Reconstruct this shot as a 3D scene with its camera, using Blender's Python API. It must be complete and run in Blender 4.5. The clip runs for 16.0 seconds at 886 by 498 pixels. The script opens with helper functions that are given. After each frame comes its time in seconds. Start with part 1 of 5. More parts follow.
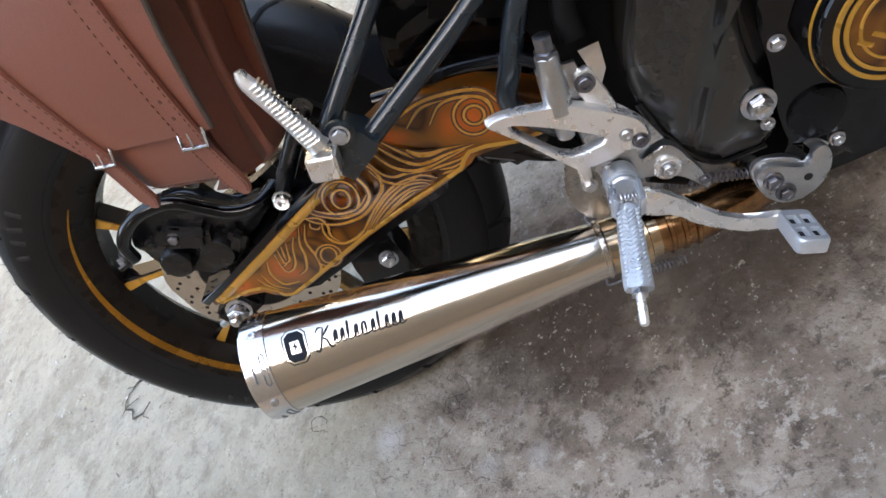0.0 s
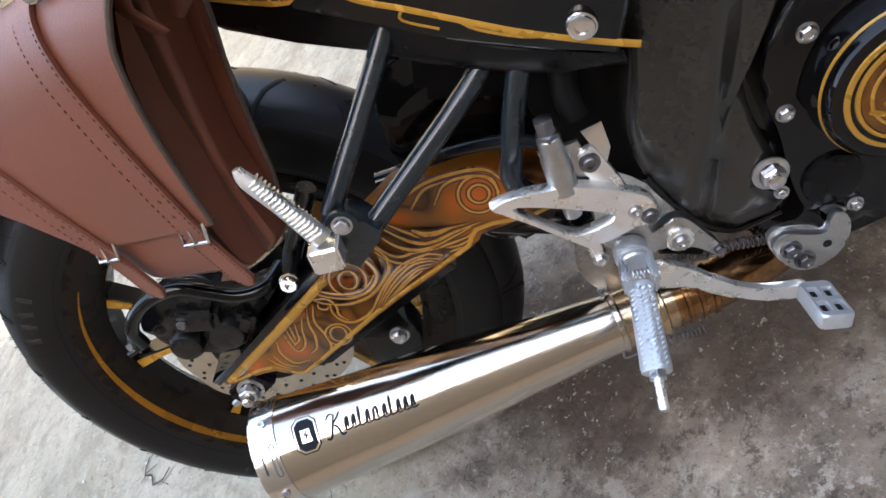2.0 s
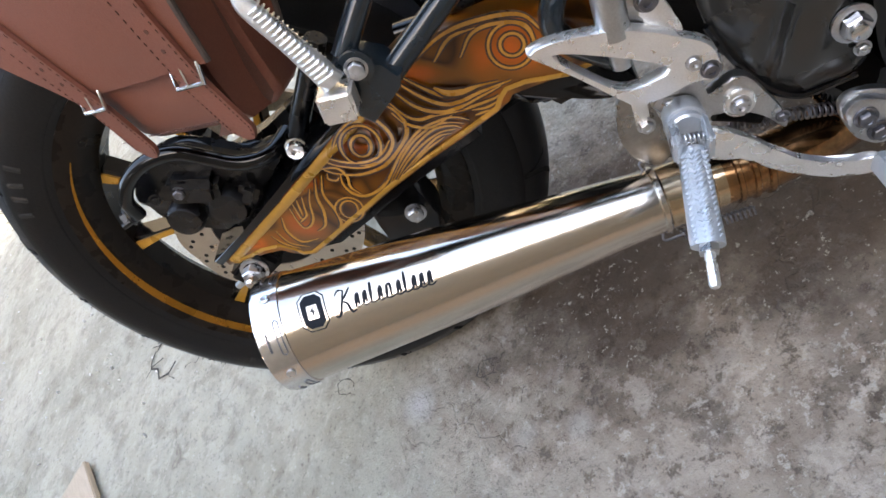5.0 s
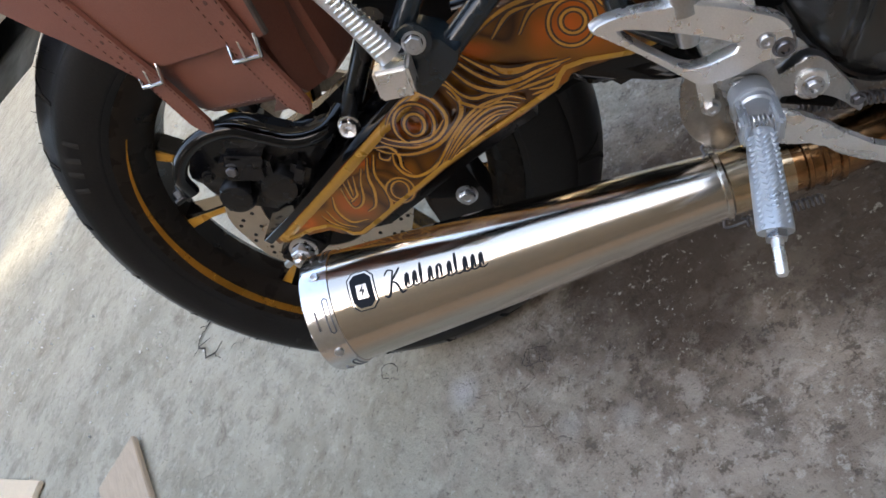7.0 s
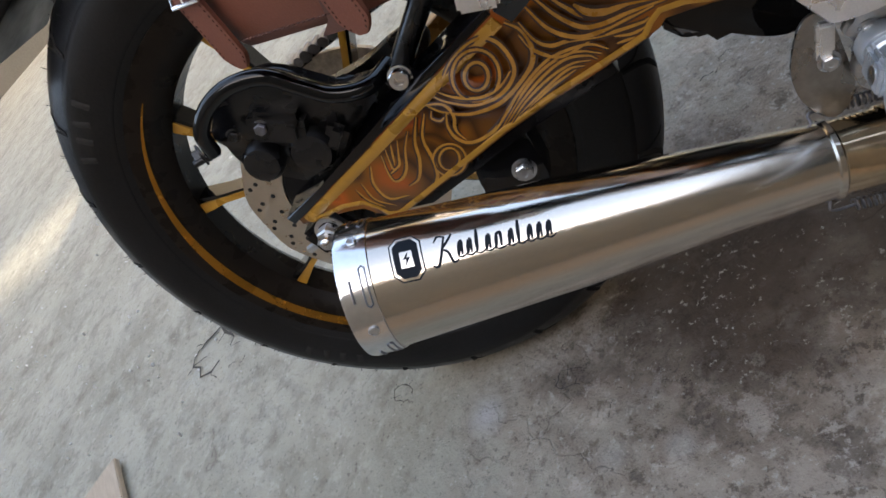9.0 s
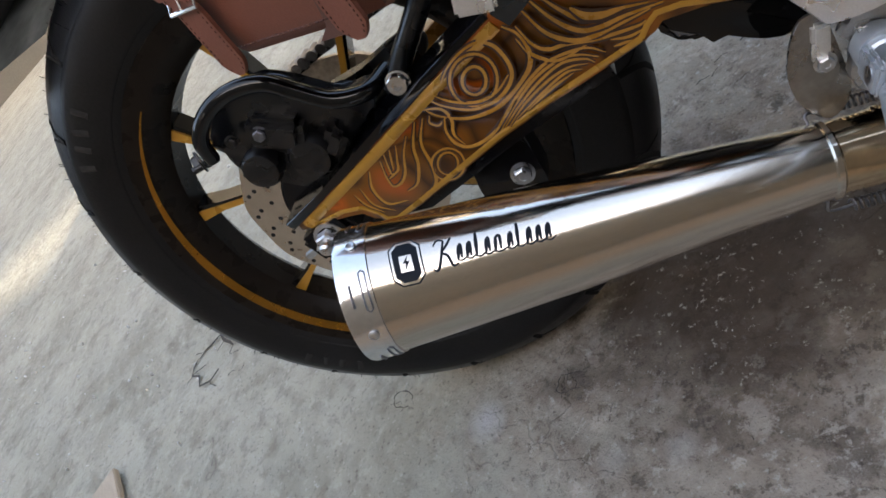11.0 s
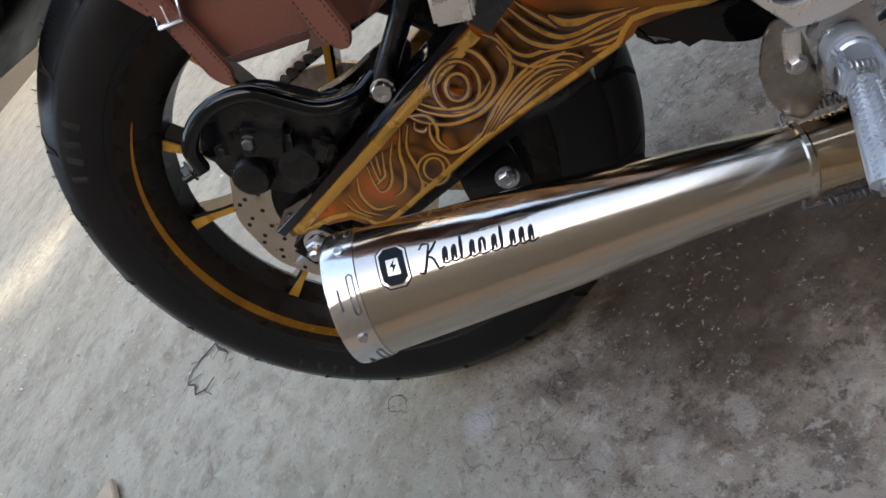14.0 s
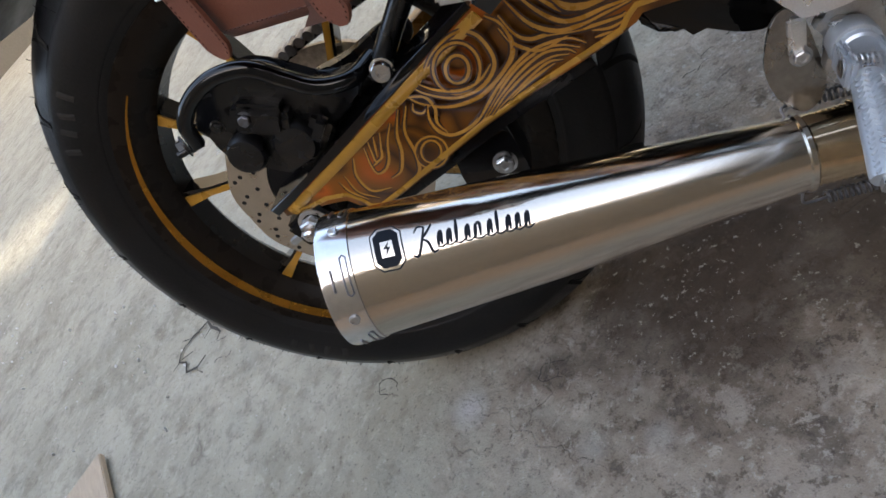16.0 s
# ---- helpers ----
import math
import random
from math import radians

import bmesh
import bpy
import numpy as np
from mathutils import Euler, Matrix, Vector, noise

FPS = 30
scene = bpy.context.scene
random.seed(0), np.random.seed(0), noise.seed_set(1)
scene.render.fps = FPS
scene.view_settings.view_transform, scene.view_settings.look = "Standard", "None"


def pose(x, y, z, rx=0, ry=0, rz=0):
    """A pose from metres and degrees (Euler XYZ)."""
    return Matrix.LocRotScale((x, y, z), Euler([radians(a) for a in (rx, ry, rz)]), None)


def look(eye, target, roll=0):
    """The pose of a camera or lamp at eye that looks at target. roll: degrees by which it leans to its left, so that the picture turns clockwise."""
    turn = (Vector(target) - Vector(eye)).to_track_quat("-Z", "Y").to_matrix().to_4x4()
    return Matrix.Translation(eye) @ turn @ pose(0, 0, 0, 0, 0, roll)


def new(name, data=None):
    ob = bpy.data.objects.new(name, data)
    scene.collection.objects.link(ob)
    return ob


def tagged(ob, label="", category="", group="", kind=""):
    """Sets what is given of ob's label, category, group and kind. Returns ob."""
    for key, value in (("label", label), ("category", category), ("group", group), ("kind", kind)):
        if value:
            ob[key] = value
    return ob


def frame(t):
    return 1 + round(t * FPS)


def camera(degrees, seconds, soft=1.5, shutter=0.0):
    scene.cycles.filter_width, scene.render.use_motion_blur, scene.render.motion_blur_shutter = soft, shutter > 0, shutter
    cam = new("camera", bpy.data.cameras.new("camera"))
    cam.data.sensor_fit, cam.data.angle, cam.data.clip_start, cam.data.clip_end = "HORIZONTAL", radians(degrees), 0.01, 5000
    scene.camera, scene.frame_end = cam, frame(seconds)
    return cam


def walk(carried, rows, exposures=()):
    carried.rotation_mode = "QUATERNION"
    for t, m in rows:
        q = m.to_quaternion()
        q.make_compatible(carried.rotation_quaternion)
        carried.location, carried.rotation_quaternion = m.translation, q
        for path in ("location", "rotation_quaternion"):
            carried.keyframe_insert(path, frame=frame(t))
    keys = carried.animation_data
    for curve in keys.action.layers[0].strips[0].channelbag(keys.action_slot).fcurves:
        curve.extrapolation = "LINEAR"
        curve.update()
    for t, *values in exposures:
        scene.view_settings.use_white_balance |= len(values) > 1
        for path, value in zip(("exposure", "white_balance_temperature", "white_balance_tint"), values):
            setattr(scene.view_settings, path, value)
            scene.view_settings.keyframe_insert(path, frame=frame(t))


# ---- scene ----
cam = camera(62.09, 16.0, soft=1.6)
PATH = [
    (0, (0.5143, -0.5794, 0.698), (0.1105, 0.0894, 0.0738), -54.19),
    (0.5, (0.5083, -0.5852, 0.6953), (0.0848, 0.0751, 0.0751), -53.69),
    (1, (0.5084, -0.5821, 0.6975), (0.0764, 0.0756, 0.0804), -55.20),
    (1.5, (0.5173, -0.5724, 0.7015), (0.094, 0.1024, 0.0969), -55.69),
    (2, (0.5349, -0.5459, 0.7013), (0.1362, 0.1597, 0.1156), -55.45),
    (2.5, (0.5459, -0.5305, 0.7048), (0.1432, 0.1842, 0.133), -56.28),
    (3, (0.5475, -0.5162, 0.7011), (0.1511, 0.1812, 0.1042), -58.09),
    (3.5, (0.5244, -0.5303, 0.6839), (0.082, 0.1314, 0.0785), -57.55),
    (4, (0.503, -0.534, 0.665), (0.0485, 0.106, 0.0456), -57.21),
    (6.5, (0.4773, -0.5328, 0.6535), (-0.0189, 0.0861, 0.0446), -59.14),
    (7, (0.4703, -0.533, 0.6522), (-0.0418, 0.0895, 0.0604), -58.34),
    (7.5, (0.4403, -0.5373, 0.6373), (-0.0646, 0.0859, 0.04), -56.18),
    (8, (0.42, -0.5381, 0.6183), (-0.0736, 0.1005, 0.0279), -53.99),
    (8.5, (0.3964, -0.5328, 0.6129), (-0.0861, 0.1308, 0.0412), -53.95),
    (9, (0.377, -0.5282, 0.6074), (-0.0976, 0.1519, 0.0487), -52.36),
    (11.5, (0.3755, -0.5324, 0.6067), (-0.0889, 0.1571, 0.051), -52.72),
    (12, (0.3803, -0.5353, 0.6041), (-0.0746, 0.1557, 0.0423), -52.51),
    (12.5, (0.3784, -0.5362, 0.6063), (-0.0837, 0.1537, 0.049), -53.00),
    (13, (0.3809, -0.5387, 0.607), (-0.081, 0.1535, 0.0524), -53.09),
    (13.5, (0.3813, -0.5388, 0.6063), (-0.0801, 0.1525, 0.0502), -53.33),
    (14, (0.3841, -0.5388, 0.6071), (-0.0758, 0.1549, 0.0527), -53.04),
    (14.5, (0.3869, -0.5369, 0.6078), (-0.0681, 0.1578, 0.0507), -53.24),
    (15, (0.3874, -0.5396, 0.6109), (-0.0827, 0.1358, 0.0429), -54.47),
    (15.5, (0.3871, -0.5339, 0.6049), (-0.0716, 0.1476, 0.0348), -52.24),
    (16, (0.382, -0.5369, 0.604), (-0.0825, 0.1422, 0.0356), -51.83),
]
walk(cam, [(t, look(eye, target, roll)) for t, eye, target, roll in PATH], [(0, 3.84, 7700, 12), (3, 3.92, 7700, 12), (4, 4.00, 7700, 12), (6.5, 3.49, 7650, 11), (8.5, 3.17, 7650, 11), (16, 3.16, 7650, 11)])
# ---- light ----
world = bpy.data.worlds.new("sky")
scene.world = world
world.use_nodes = True
wn = world.node_tree
sky = wn.nodes.new("ShaderNodeTexSky")
sky.sky_type = "NISHITA"
sky.sun_disc = False
sky.air_density, sky.dust_density, sky.ozone_density = 1.0, 4.0, 1.0
SUN_EL, SUN_AZ = radians(22), radians(180)
sky.sun_elevation, sky.sun_rotation = SUN_EL, SUN_AZ
wn.links.new(sky.outputs[0], wn.nodes["Background"].inputs[0])
wn.nodes["Background"].inputs[1].default_value = 0.15
sun = new("sun", bpy.data.lights.new("sun", "SUN"))
sun.data.energy, sun.data.angle, sun.data.color = 1.3, radians(2.0), (1, 0.95, 0.86)
# the sun stands towards azimuth SUN_AZ, clockwise from +y
to_sun = Vector((math.sin(SUN_AZ) * math.cos(SUN_EL), math.cos(SUN_AZ) * math.cos(SUN_EL), math.sin(SUN_EL)))
sun.matrix_world = look(to_sun * 10, (0, 0, 0))

LEAN = pose(0, 0, 0, -8.75)  # the motorcycle rests on its side stand


# ---- materials ----
def mat(name, color, rough=0.5, metal=0.0, vary=0.15, scale=30.0, bump=0.0, grain=200.0, coat=0.0, stretch=None, rvary=0.1, spec=0.5):
    """A Principled material with colour, gloss and relief that vary at two scales."""
    m = bpy.data.materials.new(name)
    m.use_nodes = True
    nt = m.node_tree
    N, K = nt.nodes, nt.links.new
    b = N["Principled BSDF"]
    co = N.new("ShaderNodeTexCoord")
    src = co.outputs["Object"]
    if stretch:
        mp = N.new("ShaderNodeMapping")
        mp.inputs["Scale"].default_value = stretch
        K(src, mp.inputs[0])
        src = mp.outputs[0]
    big, small = N.new("ShaderNodeTexNoise"), N.new("ShaderNodeTexNoise")
    big.inputs["Scale"].default_value, big.inputs["Detail"].default_value = scale, 5
    small.inputs["Scale"].default_value, small.inputs["Detail"].default_value = grain, 3
    K(src, big.inputs["Vector"]), K(src, small.inputs["Vector"])
    mix = N.new("ShaderNodeMath")
    mix.operation = "MULTIPLY_ADD"
    mix.inputs[1].default_value = 0.5
    K(small.outputs["Fac"], mix.inputs[0])
    half = N.new("ShaderNodeMath")
    half.operation = "MULTIPLY"
    half.inputs[1].default_value = 0.5
    K(big.outputs["Fac"], half.inputs[0]), K(half.outputs[0], mix.inputs[2])
    ramp = N.new("ShaderNodeMapRange")
    ramp.inputs["From Min"].default_value, ramp.inputs["From Max"].default_value = 0.3, 0.7
    ramp.inputs["To Min"].default_value, ramp.inputs["To Max"].default_value = 1 - vary, 1 + vary
    K(mix.outputs[0], ramp.inputs["Value"])
    tint = N.new("ShaderNodeVectorMath")
    tint.operation = "SCALE"
    tint.inputs[0].default_value = color
    K(ramp.outputs[0], tint.inputs["Scale"])
    K(tint.outputs[0], b.inputs["Base Color"])
    rr = N.new("ShaderNodeMapRange")
    rr.inputs["From Min"].default_value, rr.inputs["From Max"].default_value = 0.3, 0.7
    rr.inputs["To Min"].default_value, rr.inputs["To Max"].default_value = max(0.03, rough - rvary), min(1, rough + rvary)
    K(big.outputs["Fac"], rr.inputs["Value"]), K(rr.outputs[0], b.inputs["Roughness"])
    b.inputs["Metallic"].default_value = metal
    b.inputs["Specular IOR Level"].default_value = spec
    b.inputs["Coat Weight"].default_value = coat
    b.inputs["Coat Roughness"].default_value = 0.05
    if bump:
        bp = N.new("ShaderNodeBump")
        bp.inputs["Strength"].default_value, bp.inputs["Distance"].default_value = bump, 0.002
        K(mix.outputs[0], bp.inputs["Height"]), K(bp.outputs[0], b.inputs["Normal"])
    return m


RUBBER = mat("tyre_rubber", (0.0085, 0.0082, 0.0086), 0.43, vary=0.45, scale=25, bump=0.2, grain=400, spec=0.22)
RUBBER_WORN = mat("worn_grey_rubber", (0.022, 0.021, 0.020), 0.65, vary=0.4, scale=90, spec=0.25)
BLACK_GLOSS = mat("black_gloss_paint", (0.003, 0.003, 0.0036), 0.07, vary=0.3, scale=20, coat=0.25, rvary=0.04, spec=0.25)
BLACK_SATIN = mat("black_satin", (0.005, 0.005, 0.006), 0.24, vary=0.3, scale=30, bump=0.08, spec=0.2)
BLACK_PLASTIC = mat("black_plastic", (0.004, 0.004, 0.0045), 0.38, vary=0.3, bump=0.1, spec=0.14)
RIM_PAINT = mat("brown_black_rim_paint", (0.010, 0.0072, 0.0055), 0.30, vary=0.35, scale=40, spec=0.14)
TUBE_PAINT = mat("blue_black_paint", (0.009, 0.016, 0.022), 0.24, vary=0.25, coat=0.3, rvary=0.06)
COVER_PAINT = mat("dark_grey_gloss_paint", (0.020, 0.019, 0.017), 0.22, vary=0.2, scale=15, coat=0.3)
STEEL = mat("brushed_steel", (0.62, 0.555, 0.485), 0.135, 1.0, vary=0.06, scale=14, bump=0.035, grain=900, rvary=0.03, stretch=(0.15, 1.0, 1.0))
CHROME = mat("chrome", (0.72, 0.72, 0.73), 0.16, 1.0, vary=0.1, rvary=0.06)
ZINC = mat("zinc_bolt", (0.55, 0.56, 0.58), 0.32, 1.0, vary=0.2, scale=120, rvary=0.1)
DARK_STEEL = mat("dark_bolt_steel", (0.20, 0.20, 0.22), 0.4, 1.0, vary=0.3, scale=150)
ALU = mat("satin_aluminium", (0.84, 0.84, 0.83), 0.30, 0.85, vary=0.1, scale=60, bump=0.06, grain=900)
ALU_CAST = mat("cast_aluminium", (0.50, 0.51, 0.52), 0.34, 1.0, vary=0.15, scale=80, bump=0.15, grain=700)
SILVER = mat("silver_paint", (0.52, 0.56, 0.60), 0.36, 0.65, vary=0.08, scale=60, bump=0.05)
BRONZE = mat("heat_tinted_pipe", (0.30, 0.155, 0.07), 0.20, 1.0, vary=0.5, scale=45, rvary=0.1)
GOLD = mat("gold_paint", (0.44, 0.22, 0.028), 0.30, 0.25, vary=0.08, scale=40, coat=0.5)
RIM_GOLD = mat("metallic_gold_stripe", (0.40, 0.19, 0.032), 0.26, 0.95, vary=0.12, scale=40)
DARK_GOLD = mat("bronze_gold_paint", (0.24, 0.105, 0.018), 0.30, 0.3, vary=0.10, scale=40, coat=0.4)
SLEEVE = mat("straw_tinted_steel", (0.56, 0.43, 0.29), 0.15, 1.0, vary=0.15, scale=40, rvary=0.04)
SHIELD_STEEL = mat("dull_steel_sheet", (0.33, 0.31, 0.29), 0.3, 1.0, vary=0.2, scale=40)
DISC_STEEL = mat("brake_disc_steel", (0.55, 0.50, 0.43), 0.35, 1.0, vary=0.15, scale=90, grain=800)
RUST_STEEL = mat("sprocket_steel", (0.46, 0.41, 0.35), 0.5, 0.9, vary=0.4, scale=80)
LEATHER = mat("brown_leather", (0.160, 0.052, 0.031), 0.48, vary=0.16, scale=9, bump=0.25, grain=700)
LEATHER_SHADED = mat("shaded_leather", (0.085, 0.033, 0.022), 0.55, vary=0.2, scale=12, bump=0.25, grain=700)
THREAD = mat("dark_thread", (0.075, 0.027, 0.018), 0.8)
LEATHER_EDGE = mat("raw_leather_edge", (0.075, 0.055, 0.045), 0.7, vary=0.3, scale=150)
INK = mat("blue_black_ink", (0.004, 0.008, 0.014), 0.5, vary=0.1, spec=0.15)
CALIPER = mat("caliper_black", (0.006, 0.006, 0.007), 0.26, vary=0.3, scale=40, bump=0.12, spec=0.5)
WOOD = mat("weathered_wood", (0.36, 0.29, 0.22), 0.8, vary=0.25, scale=20, bump=0.3, stretch=(1, 8, 8))
TILE = mat("pale_board", (0.55, 0.45, 0.33), 0.7, vary=0.1, scale=15, bump=0.1)
STONE = mat("pale_chip_stone", (0.55, 0.53, 0.50), 0.8, vary=0.25, scale=200)
# colours of the added walls, chosen for what the silencer reflects
PLASTER = mat("unseen_wall_dark", (0.085, 0.08, 0.07), 0.85, vary=0.25, scale=1.5, bump=0.2, grain=40)
WARM_PLASTER = mat("unseen_wall_warm", (0.29, 0.235, 0.175), 0.9, vary=0.2, scale=1.5, bump=0.2, grain=40)
ROCK = mat("crack_dirt", (0.045, 0.04, 0.034), 0.95)


def swirl_paint(name, centres, freq, warp=0.006, lines=1.0):
    """Amber, orange and brown fields that flow round several eyes, with gold rings between them, under a clear coat."""
    m = bpy.data.materials.new(name)
    m.use_nodes = True
    nt = m.node_tree
    N, K = nt.nodes, nt.links.new
    b = N["Principled BSDF"]
    co = N.new("ShaderNodeTexCoord")
    noi = N.new("ShaderNodeTexNoise")
    noi.inputs["Scale"].default_value, noi.inputs["Detail"].default_value = 15, 0.5
    K(co.outputs["Object"], noi.inputs["Vector"])
    off = N.new("ShaderNodeVectorMath")
    off.operation = "MULTIPLY_ADD"
    off.inputs[1].default_value = (2 * warp, 0, 2 * warp)
    K(noi.outputs["Color"], off.inputs[0]), K(co.outputs["Object"], off.inputs[2])
    flat = N.new("ShaderNodeVectorMath")
    flat.operation = "MULTIPLY"
    flat.inputs[1].default_value = (1, 0, 1)
    K(off.outputs[0], flat.inputs[0])
    low = N.new("ShaderNodeTexNoise")
    low.inputs["Scale"].default_value, low.inputs["Detail"].default_value, low.inputs["Distortion"].default_value = 16, 0.0, 1.1
    K(co.outputs["Object"], low.inputs["Vector"])
    flow = N.new("ShaderNodeMath")
    flow.operation = "MULTIPLY_ADD"
    flow.inputs[1].default_value, flow.inputs[2].default_value = 0.10, -0.012
    K(low.outputs["Fac"], flow.inputs[0])
    best = flow.outputs[0]
    for x, z, k in centres:
        d = N.new("ShaderNodeVectorMath")
        d.operation = "DISTANCE"
        d.inputs[1].default_value = (x + warp, 0, z + warp)
        K(flat.outputs[0], d.inputs[0])
        s = N.new("ShaderNodeMath")
        s.operation = "MULTIPLY"
        s.inputs[1].default_value = k
        K(d.outputs["Value"], s.inputs[0])
        mn = N.new("ShaderNodeMath")
        mn.operation = "SMOOTH_MIN"
        mn.inputs[2].default_value = 0.016
        K(best, mn.inputs[0]), K(s.outputs[0], mn.inputs[1])
        best = mn.outputs[0]
    ph = N.new("ShaderNodeMath")
    ph.operation = "MULTIPLY"
    ph.inputs[1].default_value = freq
    K(best, ph.inputs[0])
    fr = N.new("ShaderNodeMath")
    fr.operation = "FRACT"
    K(ph.outputs[0], fr.inputs[0])
    line = N.new("ShaderNodeValToRGB")
    e = line.color_ramp.elements
    e[0].position, e[0].color = 0.0, (1, 1, 1, 1)
    e[1].position, e[1].color = 0.22, (0, 0, 0, 1)
    for p, v in ((0.17, 1), (0.96, 0), (1.0, 1)):
        q = e.new(p)
        q.color = (v, v, v, 1)
    K(fr.outputs[0], line.inputs["Fac"])
    fill = N.new("ShaderNodeValToRGB")
    e = fill.color_ramp.elements
    e[0].position, e[0].color = 0.0, (0.34, 0.14, 0.015, 1)
    e[1].position, e[1].color = 1.0, (0.035, 0.011, 0.004, 1)
    for p, c in ((0.12, (0.10, 0.03, 0.006, 1)), (0.22, (0.42, 0.085, 0.008, 1)), (0.36, (0.24, 0.070, 0.007, 1)), (0.48, (0.17, 0.062, 0.008, 1)), (0.6, (0.05, 0.016, 0.004, 1)), (0.8, (0.15, 0.055, 0.007, 1))):
        q = e.new(p)
        q.color = c
    bn = N.new("ShaderNodeTexNoise")
    bn.inputs["Scale"].default_value, bn.inputs["Detail"].default_value = 22, 1
    K(co.outputs["Object"], bn.inputs["Vector"])
    ff = N.new("ShaderNodeMath")
    ff.operation = "MULTIPLY_ADD"
    ff.inputs[1].default_value = 14.0
    K(best, ff.inputs[0])
    bb = N.new("ShaderNodeMath")
    bb.operation = "MULTIPLY_ADD"
    bb.inputs[1].default_value, bb.inputs[2].default_value = 1.2, -0.5
    K(bn.outputs["Fac"], bb.inputs[0]), K(bb.outputs[0], ff.inputs[2])
    K(ff.outputs[0], fill.inputs["Fac"])
    mx = N.new("ShaderNodeMix")
    mx.data_type = "RGBA"
    mx.inputs["B"].default_value = (0.56, 0.29, 0.045, 1)
    gold = N.new("ShaderNodeMath")
    gold.operation = "MULTIPLY"
    gold.inputs[1].default_value = lines
    K(line.outputs["Color"], gold.inputs[0])
    K(gold.outputs[0], mx.inputs["Factor"]), K(fill.outputs["Color"], mx.inputs["A"])
    K(mx.outputs["Result"], b.inputs["Base Color"])
    b.inputs["Roughness"].default_value = 0.35
    b.inputs["Coat Weight"].default_value, b.inputs["Coat Roughness"].default_value = 0.5, 0.04
    b.inputs["Specular IOR Level"].default_value = 0.2
    return m


EYES = [(0.215, 0.358, 0.9), (0.352, 0.352, 0.8), (0.105, 0.315, 1.1)]
SWIRL = swirl_paint("swirl_paint", EYES, 170)
SWIRL_FIELD = swirl_paint("swirl_ground_paint", EYES, 170, lines=0.0)
BROWN = mat("brown_shading_paint", (0.040, 0.012, 0.004), 0.35, vary=0.3, scale=60, coat=0.5)
LINE_GOLD = mat("line_gold_paint", (0.42, 0.195, 0.026), 0.32, vary=0.25, scale=35, coat=0.5)


def concrete():
    m = bpy.data.materials.new("dusty_concrete")
    m.use_nodes = True
    nt = m.node_tree
    N, K = nt.nodes, nt.links.new
    b = N["Principled BSDF"]
    co = N.new("ShaderNodeTexCoord").outputs["Object"]

    def tex(scale, detail=6, rough=0.6, lo=0.35, hi=0.65):
        t = N.new("ShaderNodeTexNoise")
        t.inputs["Scale"].default_value, t.inputs["Detail"].default_value, t.inputs["Roughness"].default_value = scale, detail, rough
        K(co, t.inputs["Vector"])
        r = N.new("ShaderNodeMapRange")
        r.inputs["From Min"].default_value, r.inputs["From Max"].default_value = lo, hi
        K(t.outputs["Fac"], r.inputs["Value"])
        return r.outputs[0]

    def blend(fac, a, bcol, mode="MIX"):
        x = N.new("ShaderNodeMix")
        x.data_type, x.blend_type = "RGBA", mode
        for sock, v in (("Factor", fac), ("A", a), ("B", bcol)):
            if isinstance(v, (tuple, float, int)):
                x.inputs[sock].default_value = v
            else:
                K(v, x.inputs[sock])
        return x.outputs["Result"]

    def mul(a, k):
        x = N.new("ShaderNodeMath")
        x.operation = "MULTIPLY"
        K(a, x.inputs[0])
        if isinstance(k, float):
            x.inputs[1].default_value = k
        else:
            K(k, x.inputs[1])
        return x.outputs[0]

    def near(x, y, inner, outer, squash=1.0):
        """1 inside a patch round a point of the floor, 0 outside, with a frayed rim."""
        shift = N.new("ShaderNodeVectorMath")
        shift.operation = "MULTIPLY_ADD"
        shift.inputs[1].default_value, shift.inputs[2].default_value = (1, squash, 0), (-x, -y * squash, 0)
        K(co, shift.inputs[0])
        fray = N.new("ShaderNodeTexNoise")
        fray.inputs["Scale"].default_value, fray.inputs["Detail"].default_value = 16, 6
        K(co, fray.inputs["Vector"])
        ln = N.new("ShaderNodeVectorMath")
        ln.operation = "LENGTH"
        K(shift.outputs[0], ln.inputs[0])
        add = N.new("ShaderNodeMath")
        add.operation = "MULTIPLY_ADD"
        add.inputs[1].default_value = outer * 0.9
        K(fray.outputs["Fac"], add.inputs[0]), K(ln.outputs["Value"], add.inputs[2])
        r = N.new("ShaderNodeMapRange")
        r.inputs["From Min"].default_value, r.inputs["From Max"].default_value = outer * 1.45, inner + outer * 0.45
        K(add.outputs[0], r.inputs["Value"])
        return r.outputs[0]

    # broad clouds of paler and darker cement, then trowelled patches with crisp rims
    base = blend(tex(2.2, 5, 0.55, 0.35, 0.62), (0.27, 0.252, 0.200, 1), (0.37, 0.352, 0.287, 1))
    base = blend(mul(tex(7, 8, 0.62, 0.46, 0.60), 0.55), base, (0.42, 0.400, 0.335, 1))
    base = blend(mul(tex(9.5, 9, 0.66, 0.52, 0.62), 0.5), base, (0.185, 0.170, 0.132, 1))
    base = blend(mul(tex(26, 8, 0.7, 0.52, 0.64), 0.45), base, (0.155, 0.140, 0.110, 1))
    base = blend(mul(tex(34, 8, 0.7, 0.55, 0.64), 0.5), base, (0.46, 0.44, 0.375, 1))
    # brown oily ground below the engine, with dark crust and pale scabs in it
    oil = near(0.34, -0.10, 0.22, 0.50)
    base = blend(mul(oil, 0.9), base, (0.375, 0.308, 0.247, 1))
    base = blend(mul(mul(oil, tex(6, 9, 0.68, 0.46, 0.58)), 0.7), base, (0.185, 0.142, 0.108, 1))
